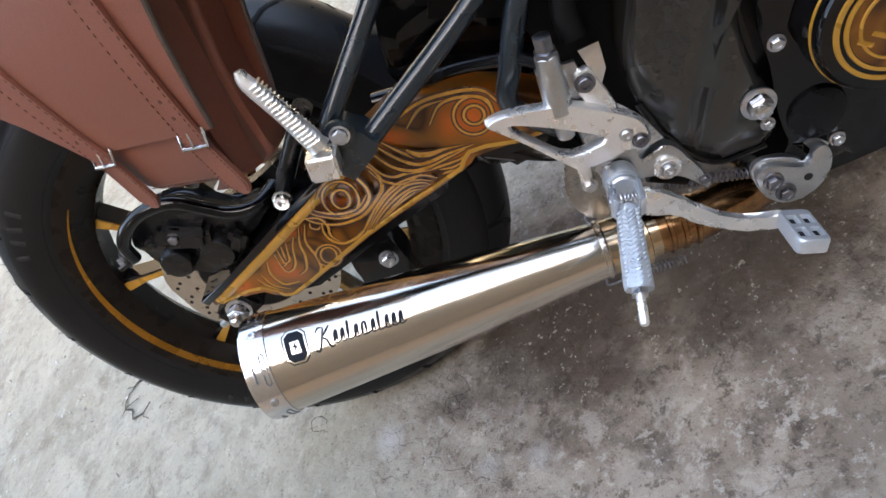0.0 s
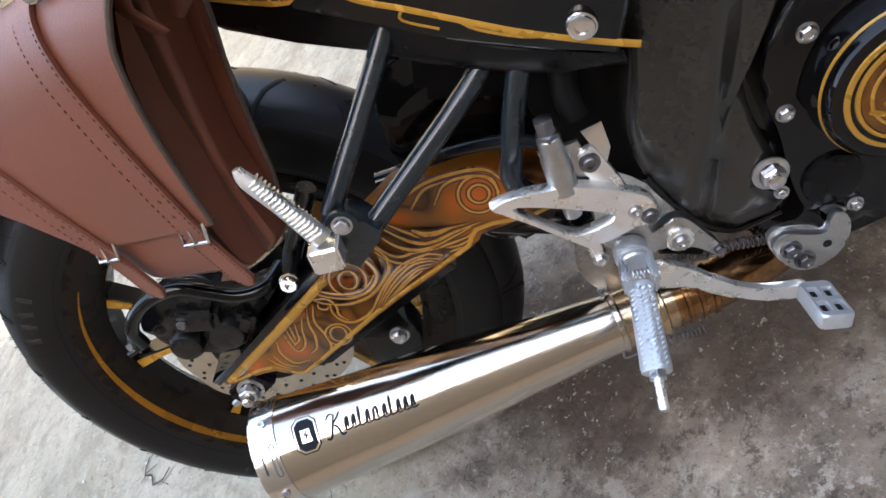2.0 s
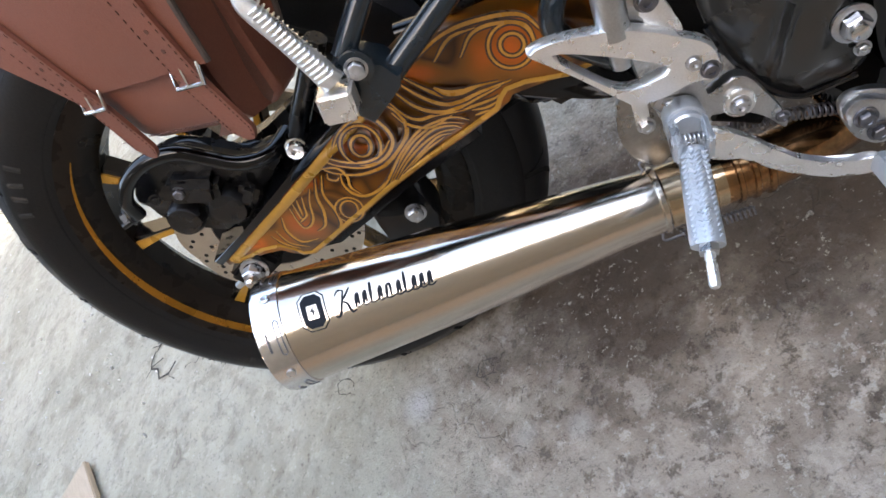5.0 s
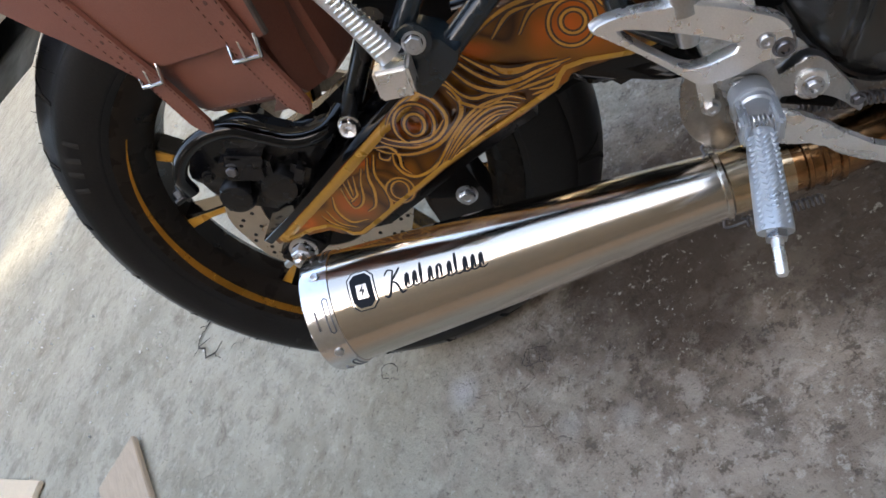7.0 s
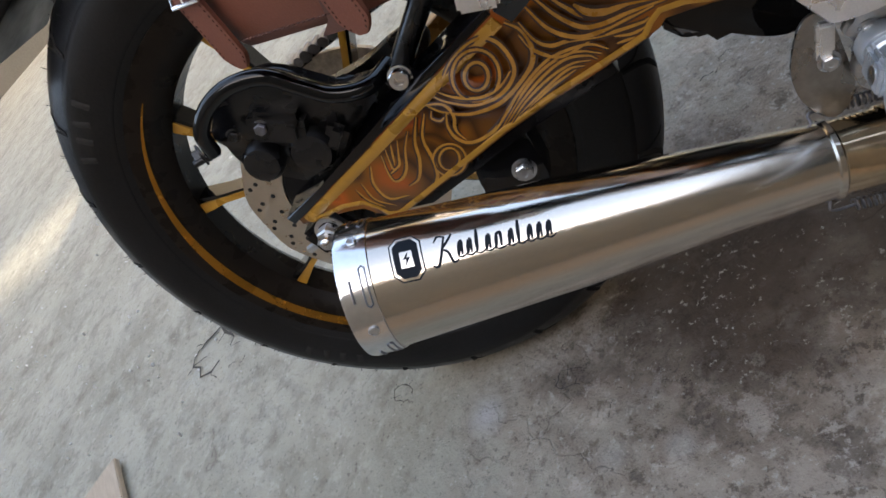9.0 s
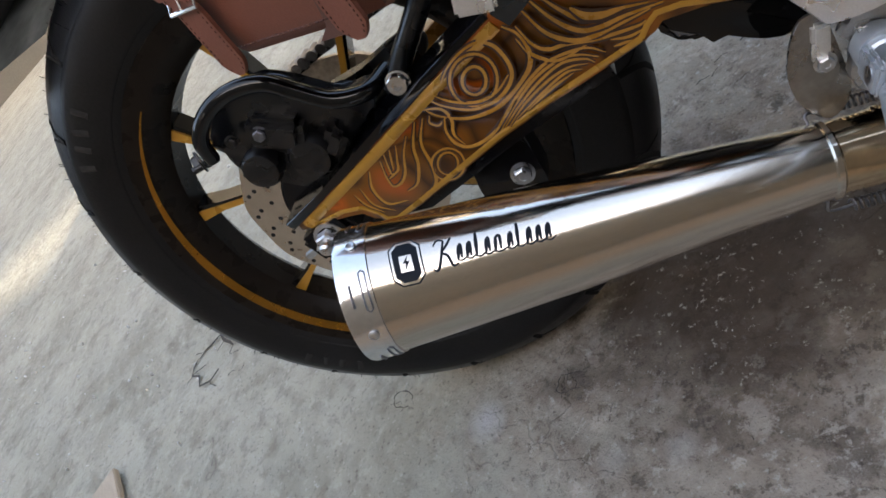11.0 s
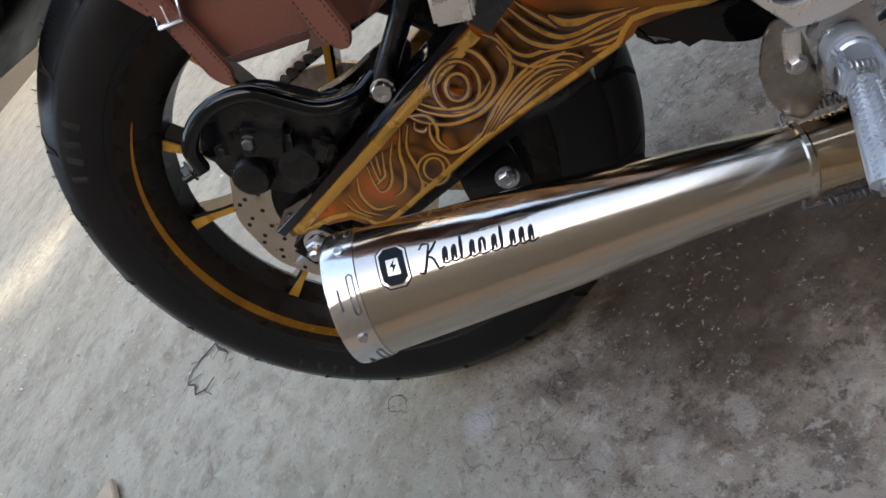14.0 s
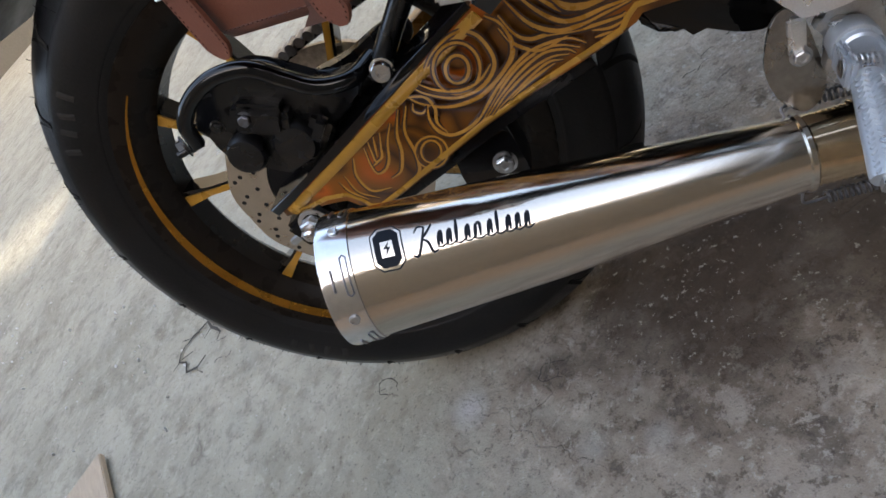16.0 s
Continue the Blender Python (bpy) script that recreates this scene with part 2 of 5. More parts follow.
    base = blend(mul(mul(oil, tex(9, 9, 0.70, 0.51, 0.58)), 0.7), base, (0.42, 0.360, 0.300, 1))
    base = blend(mul(mul(oil, tex(14, 9, 0.72, 0.54, 0.60)), 0.5), base, (0.062, 0.046, 0.035, 1))
    base = blend(mul(mul(oil, tex(18, 9, 0.76, 0.54, 0.60)), 0.8), base, (0.50, 0.44, 0.375, 1))
    base = blend(mul(mul(oil, tex(48, 8, 0.75, 0.56, 0.61)), 0.7), base, (0.085, 0.064, 0.048, 1))
    base = blend(mul(mul(oil, tex(58, 8, 0.75, 0.57, 0.61)), 0.8), base, (0.52, 0.47, 0.41, 1))
    # contact shade under wheel and exhaust, painted dark brown over the oily ground
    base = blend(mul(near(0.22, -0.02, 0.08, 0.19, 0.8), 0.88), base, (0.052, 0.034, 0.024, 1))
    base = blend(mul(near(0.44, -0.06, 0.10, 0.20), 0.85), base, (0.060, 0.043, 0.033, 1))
    # a small dark patch at the crack near the wheel
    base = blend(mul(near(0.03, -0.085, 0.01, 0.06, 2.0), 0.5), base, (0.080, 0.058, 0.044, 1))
    # a pale spill beside the wheel
    base = blend(mul(near(-0.077, -0.091, 0.004, 0.030, 1.0), 0.85), base, (0.47, 0.46, 0.45, 1))
    base = blend(mul(near(0.14, -0.205, 0.004, 0.022), 0.6), base, (0.42, 0.39, 0.35, 1))
    base = blend(mul(near(0.07, -0.190, 0.004, 0.022), 0.6), base, (0.42, 0.39, 0.35, 1))
    # unseen floor towards the added south wall, tinted tan to warm the silencer's reflection
    sx = N.new("ShaderNodeSeparateXYZ")
    K(co, sx.inputs[0])
    ea = N.new("ShaderNodeMapRange")
    ea.inputs["From Min"].default_value, ea.inputs["From Max"].default_value = -0.42, -0.9
    K(sx.outputs["Y"], ea.inputs["Value"])
    base = blend(ea.outputs[0], base, (0.42, 0.27, 0.16, 1))
    # fine grit, dark and light
    base = blend(mul(tex(160, 4, 0.65, 0.58, 0.68), 0.55), base, (0.070, 0.060, 0.048, 1))
    base = blend(mul(tex(120, 4, 0.65, 0.62, 0.69), 0.75), base, (0.46, 0.44, 0.39, 1))
    # hair cracks
    vo = N.new("ShaderNodeTexVoronoi")
    vo.feature = "DISTANCE_TO_EDGE"
    vo.inputs["Scale"].default_value = 6.0
    wob = N.new("ShaderNodeTexNoise")
    wob.inputs["Scale"].default_value, wob.inputs["Detail"].default_value = 14, 5
    K(co, wob.inputs["Vector"])
    wv = N.new("ShaderNodeVectorMath")
    wv.operation = "MULTIPLY_ADD"
    wv.inputs[1].default_value = (0.16, 0.16, 0.16)
    K(wob.outputs["Color"], wv.inputs[0]), K(co, wv.inputs[2])
    K(wv.outputs[0], vo.inputs["Vector"])
    cr = N.new("ShaderNodeMapRange")
    cr.inputs["From Min"].default_value, cr.inputs["From Max"].default_value = 0.018, 0.0
    K(vo.outputs["Distance"], cr.inputs["Value"])
    crack = mul(cr.outputs[0], tex(3.5, 3, 0.5, 0.52, 0.62))
    base = blend(mul(crack, 0.35), base, (0.06, 0.05, 0.042, 1))
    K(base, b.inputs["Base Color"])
    b.inputs["Roughness"].default_value = 0.85
    h = N.new("ShaderNodeMath")
    h.operation = "SUBTRACT"
    K(tex(23, 9, 0.70, 0.3, 0.7), h.inputs[0]), K(mul(crack, 0.3), h.inputs[1])
    bp = N.new("ShaderNodeBump")
    bp.inputs["Strength"].default_value, bp.inputs["Distance"].default_value = 1.0, 0.006
    K(h.outputs[0], bp.inputs["Height"]), K(bp.outputs[0], b.inputs["Normal"])
    return m


CONCRETE = concrete()


# ---- mesh helpers ----
def to_mesh(name, bm, material, smooth=40):
    bmesh.ops.recalc_face_normals(bm, faces=bm.faces)
    me = bpy.data.meshes.new(name)
    bm.to_mesh(me)
    bm.free()
    me.materials.append(material)
    for p in me.polygons:
        p.use_smooth = True
    me.set_sharp_from_angle(angle=radians(smooth))
    return me


def part(name, bm, material, parent, label="", smooth=40):
    """One mesh object under a thing or a part, built in the coordinates of its thing."""
    ob = new(name, to_mesh(name, bm, material, smooth))
    ob.parent = parent
    return tagged(ob, label) if label else ob


def thing(name, label, category, m=None, group="", kind=""):
    ob = new(name)
    ob.empty_display_size = 0.05
    if m is not None:
        ob.matrix_world = m
    return tagged(ob, label, category, group, kind)


def frame_of(a, b):
    """A turn whose z runs from a to b, set at a."""
    a, b = Vector(a), Vector(b)
    q = (b - a).to_track_quat("Z", "Y").to_matrix().to_4x4()
    return Matrix.Translation(a) @ q, (b - a).length


def lathe(profile, a, b, seg=48, bm=None, close=False):
    """Rings of (distance along a to b, radius); a radius of 0 closes the end."""
    bm = bm or bmesh.new()
    m, _ = frame_of(a, b)
    rings = []
    for s, r in profile:
        if r <= 1e-6:
            rings.append([bm.verts.new(m @ Vector((0, 0, s)))])
        else:
            rings.append([bm.verts.new(m @ Vector((r * math.cos(2 * math.pi * i / seg), r * math.sin(2 * math.pi * i / seg), s))) for i in range(seg)])
    pairs = list(zip(rings, rings[1:])) + ([(rings[-1], rings[0])] if close else [])
    for p, q in pairs:
        for i in range(seg):
            j = (i + 1) % seg
            f = [p[i % len(p)], p[j % len(p)], q[j % len(q)], q[i % len(q)]]
            f = list(dict.fromkeys(f))
            if len(f) > 2:
                bm.faces.new(f)
    return bm


def spline(pts, n=8):
    """A Catmull-Rom curve through the points."""
    pts = [Vector(p) for p in pts]
    ext = [2 * pts[0] - pts[1]] + pts + [2 * pts[-1] - pts[-2]]
    out = []
    for i in range(1, len(ext) - 2):
        p0, p1, p2, p3 = ext[i - 1 : i + 3]
        for k in range(n):
            t = k / n
            out.append(0.5 * (2 * p1 + (p2 - p0) * t + (2 * p0 - 5 * p1 + 4 * p2 - p3) * t * t + (3 * p1 - p0 - 3 * p2 + p3) * t**3))
    return out + [pts[-1]]


def tube(pts, r, seg=16, n=6, bm=None, smooth=True, flat=1.0, up=(0, 1, 0)):
    """A round or flattened bar swept along the points; r may be a list."""
    bm = bm or bmesh.new()
    path = spline(pts, n) if smooth and len(pts) > 2 else [Vector(p) for p in pts]
    rs = [r] * len(path) if isinstance(r, (int, float)) else [float(np.interp(i / (len(path) - 1), np.linspace(0, 1, len(r)), r)) for i in range(len(path))]
    rings, side = [], None
    for i, p in enumerate(path):
        t = (path[min(i + 1, len(path) - 1)] - path[max(i - 1, 0)]).normalized()
        ref = Vector(up) if side is None else side
        side = (ref - t * ref.dot(t)).normalized()
        other = t.cross(side)
        rings.append([bm.verts.new(p + rs[i] * (math.cos(a) * other + flat * math.sin(a) * side)) for a in (2 * math.pi * k / seg for k in range(seg))])
    for p, q in zip(rings, rings[1:]):
        for i in range(seg):
            bm.faces.new((p[i], p[(i + 1) % seg], q[(i + 1) % seg], q[i]))
    bm.faces.new(rings[0][::-1]), bm.faces.new(rings[-1])
    return bm


def slab(outline, y0, y1, bevel=0.0, bm=None, m=None, seg=2):
    """A plate with an (x, z) outline from y0 to y1 (numbers, or functions of x), its rims bevelled."""
    new_bm = bmesh.new()
    fy = [(lambda x, v=v: v) if isinstance(v, (int, float)) else v for v in (y0, y1)]
    a = [new_bm.verts.new((x, fy[0](x), z)) for x, z in outline]
    b = [new_bm.verts.new((x, fy[1](x), z)) for x, z in outline]
    fa, fb = new_bm.faces.new(a), new_bm.faces.new(b[::-1])
    n = len(outline)
    for i in range(n):
        new_bm.faces.new((a[i], b[i], b[(i + 1) % n], a[(i + 1) % n]))
    if bevel:
        rim = list({e for f in (fa, fb) for e in f.edges})
        bmesh.ops.bevel(new_bm, geom=rim, offset=bevel, segments=seg, profile=0.6, affect="EDGES")
    if m is not None:
        new_bm.transform(m)
    if bm is None:
        return new_bm
    me = bpy.data.meshes.new("t")
    new_bm.to_mesh(me)
    new_bm.free()
    bm.from_mesh(me)
    bpy.data.meshes.remove(me)
    return bm


def smooth_outline(pts, n=5):
    """A closed rounded outline through the points."""
    k = len(pts)
    out = []
    for i in range(k):
        p0, p1, p2, p3 = (Vector(pts[(i + d) % k]) for d in (-1, 0, 1, 2))
        for s in range(n):
            t = s / n
            q = 0.5 * (2 * p1 + (p2 - p0) * t + (2 * p0 - 5 * p1 + 4 * p2 - p3) * t * t + (3 * p1 - p0 - 3 * p2 + p3) * t**3)
            out.append((q.x, q.y))
    return out


def block(size, m, bevel=0.002, bm=None, seg=2):
    """A bevelled box of that size, centred on m."""
    b2 = bmesh.new()
    bmesh.ops.create_cube(b2, size=1, matrix=Matrix.Diagonal((*size, 1)))
    if bevel:
        bmesh.ops.bevel(b2, geom=b2.edges[:], offset=bevel, segments=seg, affect="EDGES")
    b2.transform(m)
    if bm is None:
        return b2
    me = bpy.data.meshes.new("t")
    b2.to_mesh(me)
    b2.free()
    bm.from_mesh(me)
    bpy.data.meshes.remove(me)
    return bm


OUT = Vector((0, -1, 0))  # away from the motorcycle's right side


def hex_bolt(name, at, r, parent, axis=OUT, material=None, flange=1.35, h=0.7, label="", socket=False):
    """A flanged bolt head whose seat lies at the point; a hex head, or a round one with a socket."""
    at, axis = Vector(at), Vector(axis).normalized()
    bm = lathe([(0, 0), (0, r * flange), (r * 0.22, r * flange), (r * 0.3, r * 1.02)], at, at + axis, 20)
    k = r * 0.28
    if socket:
        lathe([(k, r), (k + r * h * 0.85, r), (k + r * h, r * 0.9), (k + r * h, r * 0.5), (k + r * h * 0.4, r * 0.48), (k + r * h * 0.4, 0)], at, at + axis, 18, bm)
    else:
        lathe([(k, r), (k + r * h * 0.85, r), (k + r * h, r * 0.86), (k + r * h, r * 0.45), (k + r * h * 0.9, r * 0.4), (k + r * h * 0.9, 0)], at, at + axis, 6, bm)
    return part(name, bm, material or ZINC, parent, label, smooth=30)


# ---- the ground and the unseen walls added round it ----
def ground_sheet():
    """One sheet: fine and uneven near the motorcycle, coarse out to the horizon."""
    def axis(c):
        near = [c + 0.015 * i for i in range(-70, 71)]
        far = [1.3 * 1.35**k for k in range(14)]
        return [c - f for f in far[::-1]] + near + [c + f for f in far]

    xs, ys = axis(-0.1), axis(0.1)
    verts = []
    for y in ys:
        for x in xs:
            h = 0.006 * noise.noise((x * 5, y * 5, 1)) + 0.003 * noise.noise((x * 19, y * 19, 5)) + 0.0015 * noise.noise((x * 45, y * 45, 9))
            near_wheel = math.exp(-((x * x + y * y) / 0.02))
            verts.append((x, y, (h - 0.003) * (1 - near_wheel)))
    w = len(xs)
    faces = [(j * w + i, j * w + i + 1, j * w + w + i + 1, j * w + w + i) for j in range(len(ys) - 1) for i in range(w - 1)]
    me = bpy.data.meshes.new("ground")
    me.from_pydata(verts, [], faces)
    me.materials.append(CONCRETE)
    for p in me.polygons:
        p.use_smooth = True
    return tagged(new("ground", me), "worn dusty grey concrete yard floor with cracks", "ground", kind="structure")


ground_sheet()


def wall(name, size, at, label, material=PLASTER):
    ob = new(name, to_mesh(name, block(size, pose(*at), 0.01), material))
    return tagged(ob, label, "wall" if "wall" in name else "ceiling", kind="structure")


# added out of view: they bound the sky and block the sun
wall("unseen_wall_north", (22.0, 0.2, 7.0), (-3.0, 8.0, 3.45), "added unseen dark wall that bounds the sky to the north")
wall("unseen_wall_east", (0.2, 10.4, 2.4), (2.6, 2.7, 1.15), "added unseen dark wall that bounds the sky ahead of the motorcycle")
wall("unseen_wall_far", (0.2, 12.0, 5.0), (-11.0, 2.5, 2.45), "added unseen dark wall that bounds the sky behind the motorcycle")
wall("unseen_wall_south", (6.1, 0.2, 2.9), (0.95, -2.4, 1.40), "added unseen warm wall that blocks the sun behind the onlooker", WARM_PLASTER)
# the slot between these two blockers lets one sun patch through
wall("unseen_wall_low", (0.84, 0.2, 1.56), (-2.52, -2.4, 0.73), "added unseen blocker below the gap that lets the sun patch in", WARM_PLASTER)
wall("unseen_wall_beam", (0.84, 0.2, 4.21), (-2.52, -2.4, 3.845), "added unseen blocker above the gap that lets the sun patch in", WARM_PLASTER)
wall("unseen_wall_west", (8.0, 0.2, 6.0), (-6.94, -2.4, 2.95), "added unseen warm wall that blocks the sun beyond the gap", WARM_PLASTER)

# ---- the motorcycle ----
bike = thing("motorcycle", "black and gold custom motorcycle leaning on its side stand", "motorcycle", LEAN)

# -- rear wheel --
AXLE = Vector((0, 0, 0.30))
Y1 = Vector((0, 1, 0))


def at_wheel(r, deg, y):
    a = radians(deg)
    return Vector((r * math.cos(a), y, 0.30 + r * math.sin(a)))


def ring(profile, seg=128, close=True):
    """A closed ring of (y, radius) about the axle."""
    return lathe(profile, AXLE, AXLE + Y1, seg, close=close)


RIM = [(-0.039, 0.212), (-0.0395, 0.2175), (-0.036, 0.2185), (-0.033, 0.209), (-0.030, 0.205), (-0.012, 0.196), (0.012, 0.196), (0.030, 0.205), (0.036, 0.2185),
       (0.0395, 0.2175), (0.039, 0.212), (0.034, 0.199), (0.030, 0.190), (0.016, 0.180), (-0.016, 0.180), (-0.030, 0.190), (-0.034, 0.199)]
wheel = part("rear_wheel", ring(RIM), RIM_PAINT, bike, "black alloy rim with gold pinstripe", smooth=35)
def rim_arc(profile, a0, a1, step=2):
    """A strip of (y, radius) that follows the rim between two angles, thin where it begins."""
    bm = bmesh.new()
    n = len(profile)
    my, mq = sum(y for y, _ in profile) / n, sum(q for _, q in profile) / n
    rows = []
    for d in range(a0, a1 + 1, step):
        k = min(1.0, 0.12 + (d - a0) / 70)
        rows.append([bm.verts.new(at_wheel(mq + (q - mq) * k, d, my + (y - my) * k - 0.0008 * (1 - k))) for y, q in profile])
    for p, q in zip(rows, rows[1:]):
        for i in range(n):
            bm.faces.new((p[i], p[(i + 1) % n], q[(i + 1) % n], q[i]))
    bm.faces.new(rows[0]), bm.faces.new(rows[-1][::-1])
    return bm


part("pinstripe", rim_arc([(-0.0345, 0.1968), (-0.0355, 0.1990), (-0.0382, 0.2058), (-0.0362, 0.2050), (-0.0336, 0.1985)], 118, 292), RIM_GOLD, wheel, "gold rim stripe")


def tyre_mesh():
    prof = [(-0.036, 0.2135), (-0.0405, 0.221), (-0.0445, 0.231), (-0.0475, 0.244), (-0.0485, 0.256), (-0.0462, 0.2655), (-0.0442, 0.2700), (-0.0425, 0.2715),
            (-0.036, 0.2828), (-0.024, 0.2935), (-0.011, 0.2989), (0, 0.3003)]
    full = prof + [(-y, r) for y, r in prof[-2::-1]]
    inner = [(0.030, 0.212), (0.033, 0.24), (0.025, 0.272), (-0.025, 0.272), (-0.033, 0.24), (-0.030, 0.212)]
    return ring(full + inner, 180)


tyre = part("tyre", tyre_mesh(), RUBBER, wheel, "black rubber road tyre with siped shoulders", smooth=30)


def tyre_r(y):
    return float(np.interp(abs(y), [0, 0.011, 0.024, 0.036, 0.0425], [0.3003, 0.2989, 0.2935, 0.2828, 0.2715]))


# sky sheen on the tread, put in as a bluish base colour and more gloss
TREAD = mat("blue_sheen_rubber", (0.008, 0.009, 0.0115), 0.36, vary=0.4, scale=40, bump=0.2, grain=500, spec=0.42)
crown = [(-0.0426, 0.2716), (-0.036, 0.2831), (-0.024, 0.2938), (-0.011, 0.2992), (0, 0.3006), (0.011, 0.2992), (0.024, 0.2938), (0.036, 0.2831), (0.0426, 0.2716)]
part("tread_band", ring(crown + [(y * 0.9, q - 0.004) for y, q in crown[::-1]], 180), TREAD, tyre, "blue-grey sheen on the rounded tread", smooth=50)
# tread grooves, as slanted dark channels along both shoulders
GROOVE = mat("groove_black", (0.005, 0.005, 0.005), 0.9)
for side in (-1, 1):
    for k in range(20):
        a0 = k * 18.0 + (9 if side > 0 else 0)
        for da, y0, y1, w in ((0, 0.006, 0.0420, 0.0036), (8.0, 0.020, 0.0425, 0.0024)):
            pts = []
            for i in range(7):
                f = i / 6
                y = y0 + (y1 - y0) * f
                ang = a0 + da + (9 * f - 4 * f * f) * (1 if da == 0 else -0.6)
                pts.append(at_wheel(tyre_r(y) - 0.0004, ang, side * y))
            part("tread_groove", tube(pts, w, 6, 1, flat=0.35, up=(pts[3] - AXLE).normalized(), smooth=False), GROOVE, tyre)
# moulding hairs on the tread
for k in range(110):
    a, y = random.uniform(95, 262), random.uniform(-0.042, 0.02)
    p = at_wheel(tyre_r(y) - 0.0005, a, y)
    out = (p - Vector((0, p.y * 0.6, 0.30))).normalized()
    part("rubber_hair", tube([p, p + out * random.uniform(0.003, 0.007)], 0.0004, 4), RUBBER, tyre)
# raised sidewall marks that stand for moulded writing
def side_y(r):
    return -float(np.interp(r, [0.221, 0.231, 0.244, 0.256, 0.268, 0.2735], [0.0405, 0.0445, 0.0475, 0.0485, 0.0468, 0.0445]))


for start in (122, 214, 304):
    for k in range(4):
        a = start + k * 4.6
        loop = [(0.2445 + 0.0155 * i / 4, a + (0.4 if k % 2 else -0.3) * i / 4) for i in range(5)]
        part("moulded_mark", tube([at_wheel(q, d, side_y(q) - 0.0002) for q, d in loop], 0.0034, 6, 1, flat=0.2, up=(0, -1, 0), smooth=False), RUBBER_WORN, tyre, "worn grey moulded mark")
part("bead_line", ring([(-0.0423, 0.2245), (-0.0432, 0.2253), (-0.0440, 0.2285), (-0.0425, 0.2275)], 128), RUBBER, tyre)

# spokes: black webs with gold flanks
for k, a in enumerate((92, 127, 160, 204, 242, 280, 318, 5, 50)):
    def wid(r):
        return float(np.interp(r, [0.03, 0.1, 0.16, 0.19], [0.009, 0.0044, 0.0048, 0.011]))
    rs = [0.035, 0.07, 0.11, 0.15, 0.178, 0.190]
    bend = (6 if k % 2 else -6)
    left = [(r, a + bend * (1 - r / 0.19) + math.degrees(wid(r) / r)) for r in rs]
    right = [(r, a + bend * (1 - r / 0.19) - math.degrees(wid(r) / r)) for r in rs]
    outline = [(at_wheel(r, d, 0).x, at_wheel(r, d, 0).z) for r, d in left + right[::-1]]
    spoke = part("spoke", slab(outline, -0.012, 0.012, 0.003), BLACK_GLOSS, wheel, "black spoke with gold flank")
    mid = [(r, a + bend * (1 - r / 0.19) + math.degrees(-0.35 * wid(r) / r)) for r in rs]
    flank = [(at_wheel(r, d, 0).x, at_wheel(r, d, 0).z) for r, d in left[1:] + mid[:0:-1]]
    part("gold_flank", slab(flank, -0.0145, 0.010, 0.0008), GOLD, spoke, "bronze gold flank")
part("hub", lathe([(-0.05, 0), (-0.05, 0.028), (-0.045, 0.036), (-0.02, 0.042), (0.02, 0.045), (0.055, 0.05), (0.055, 0)], AXLE, AXLE + Y1, 40), BLACK_GLOSS, wheel)


def brake_disc():
    bm = bmesh.new()
    n, rows = 120, [0.062, 0.070, 0.083, 0.096, 0.102]
    verts = {}
    for s, y in enumerate((-0.0525, -0.0485)):
        for j, r in enumerate(rows):
            for i in range(n):
                rr = r + (0.0012 * math.sin(i * 2 * math.pi / 12) if j == len(rows) - 1 else 0)
                verts[s, j, i] = bm.verts.new(at_wheel(rr, 360 * i / n, y))
    for i in range(n):
        k = (i + 1) % n
        for j in range(len(rows) - 1):
            for s in (0, 1):
                bm.faces.new([verts[s, j, i], verts[s, j, k], verts[s, j + 1, k], verts[s, j + 1, i]])
        for j in (0, len(rows) - 1):
            bm.faces.new([verts[0, j, i], verts[0, j, k], verts[1, j, k], verts[1, j, i]])
    return bm


disc = part("brake_disc", brake_disc(), DISC_STEEL, wheel, "drilled steel brake disc")
for i in range(24):
    for r, d in ((0.075, 0), (0.089, 5), (0.0955, 9)):
        p = at_wheel(r, 15 * i + d, -0.0521)
        part("drilled_hole", lathe([(0, 0), (0, 0.0024), (0.0006, 0.0024), (0.0006, 0)], p, p + OUT, 10), GROOVE, disc)
part("disc_carrier", lathe([(-0.051, 0.03), (-0.053, 0.060), (-0.049, 0.064), (-0.047, 0.064), (-0.045, 0.03)], AXLE, AXLE + Y1, 48, close=True), BLACK_SATIN, wheel)


part("sprocket", lathe([(0.058, 0.066), (0.058, 0.092), (0.064, 0.092), (0.064, 0.066)], AXLE, AXLE + Y1, 60, close=True), RUST_STEEL, wheel, "worn steel rear sprocket")
chain = part("chain", tube([at_wheel(0.095, d, 0.061) for d in range(82, 281, 6)] + [(0.46, 0.061, 0.30 - 0.055)], 0.006, 8, 1, smooth=False), BLACK_SATIN, bike, "greasy black drive chain")
for d in range(82, 281, 6):
    p = at_wheel(0.098, d, 0.05)
    part("chain_roller", lathe([(0, 0), (0, 0.0055), (0.022, 0.0055), (0.022, 0)], p, p + Y1, 10), DARK_STEEL, chain)
part("chain_run", tube([(0.012, 0.061, 0.396), (0.46, 0.061, 0.372)], 0.0055, 8), BLACK_SATIN, chain)
for k in range(34):
    p = Vector((0.014 + 0.0125 * k, 0.05, 0.399 - 0.00067 * k))
    part("chain_roller", lathe([(0, 0), (0, 0.0055), (0.022, 0.0055), (0.022, 0)], p, p + Y1, 10), DARK_STEEL, chain)

# -- swingarm --
def arm_y(x):
    return float(np.interp(x, [-0.05, 0, 0.215, 0.354, 0.5], [-0.122, -0.130, -0.173, -0.183, -0.19]))


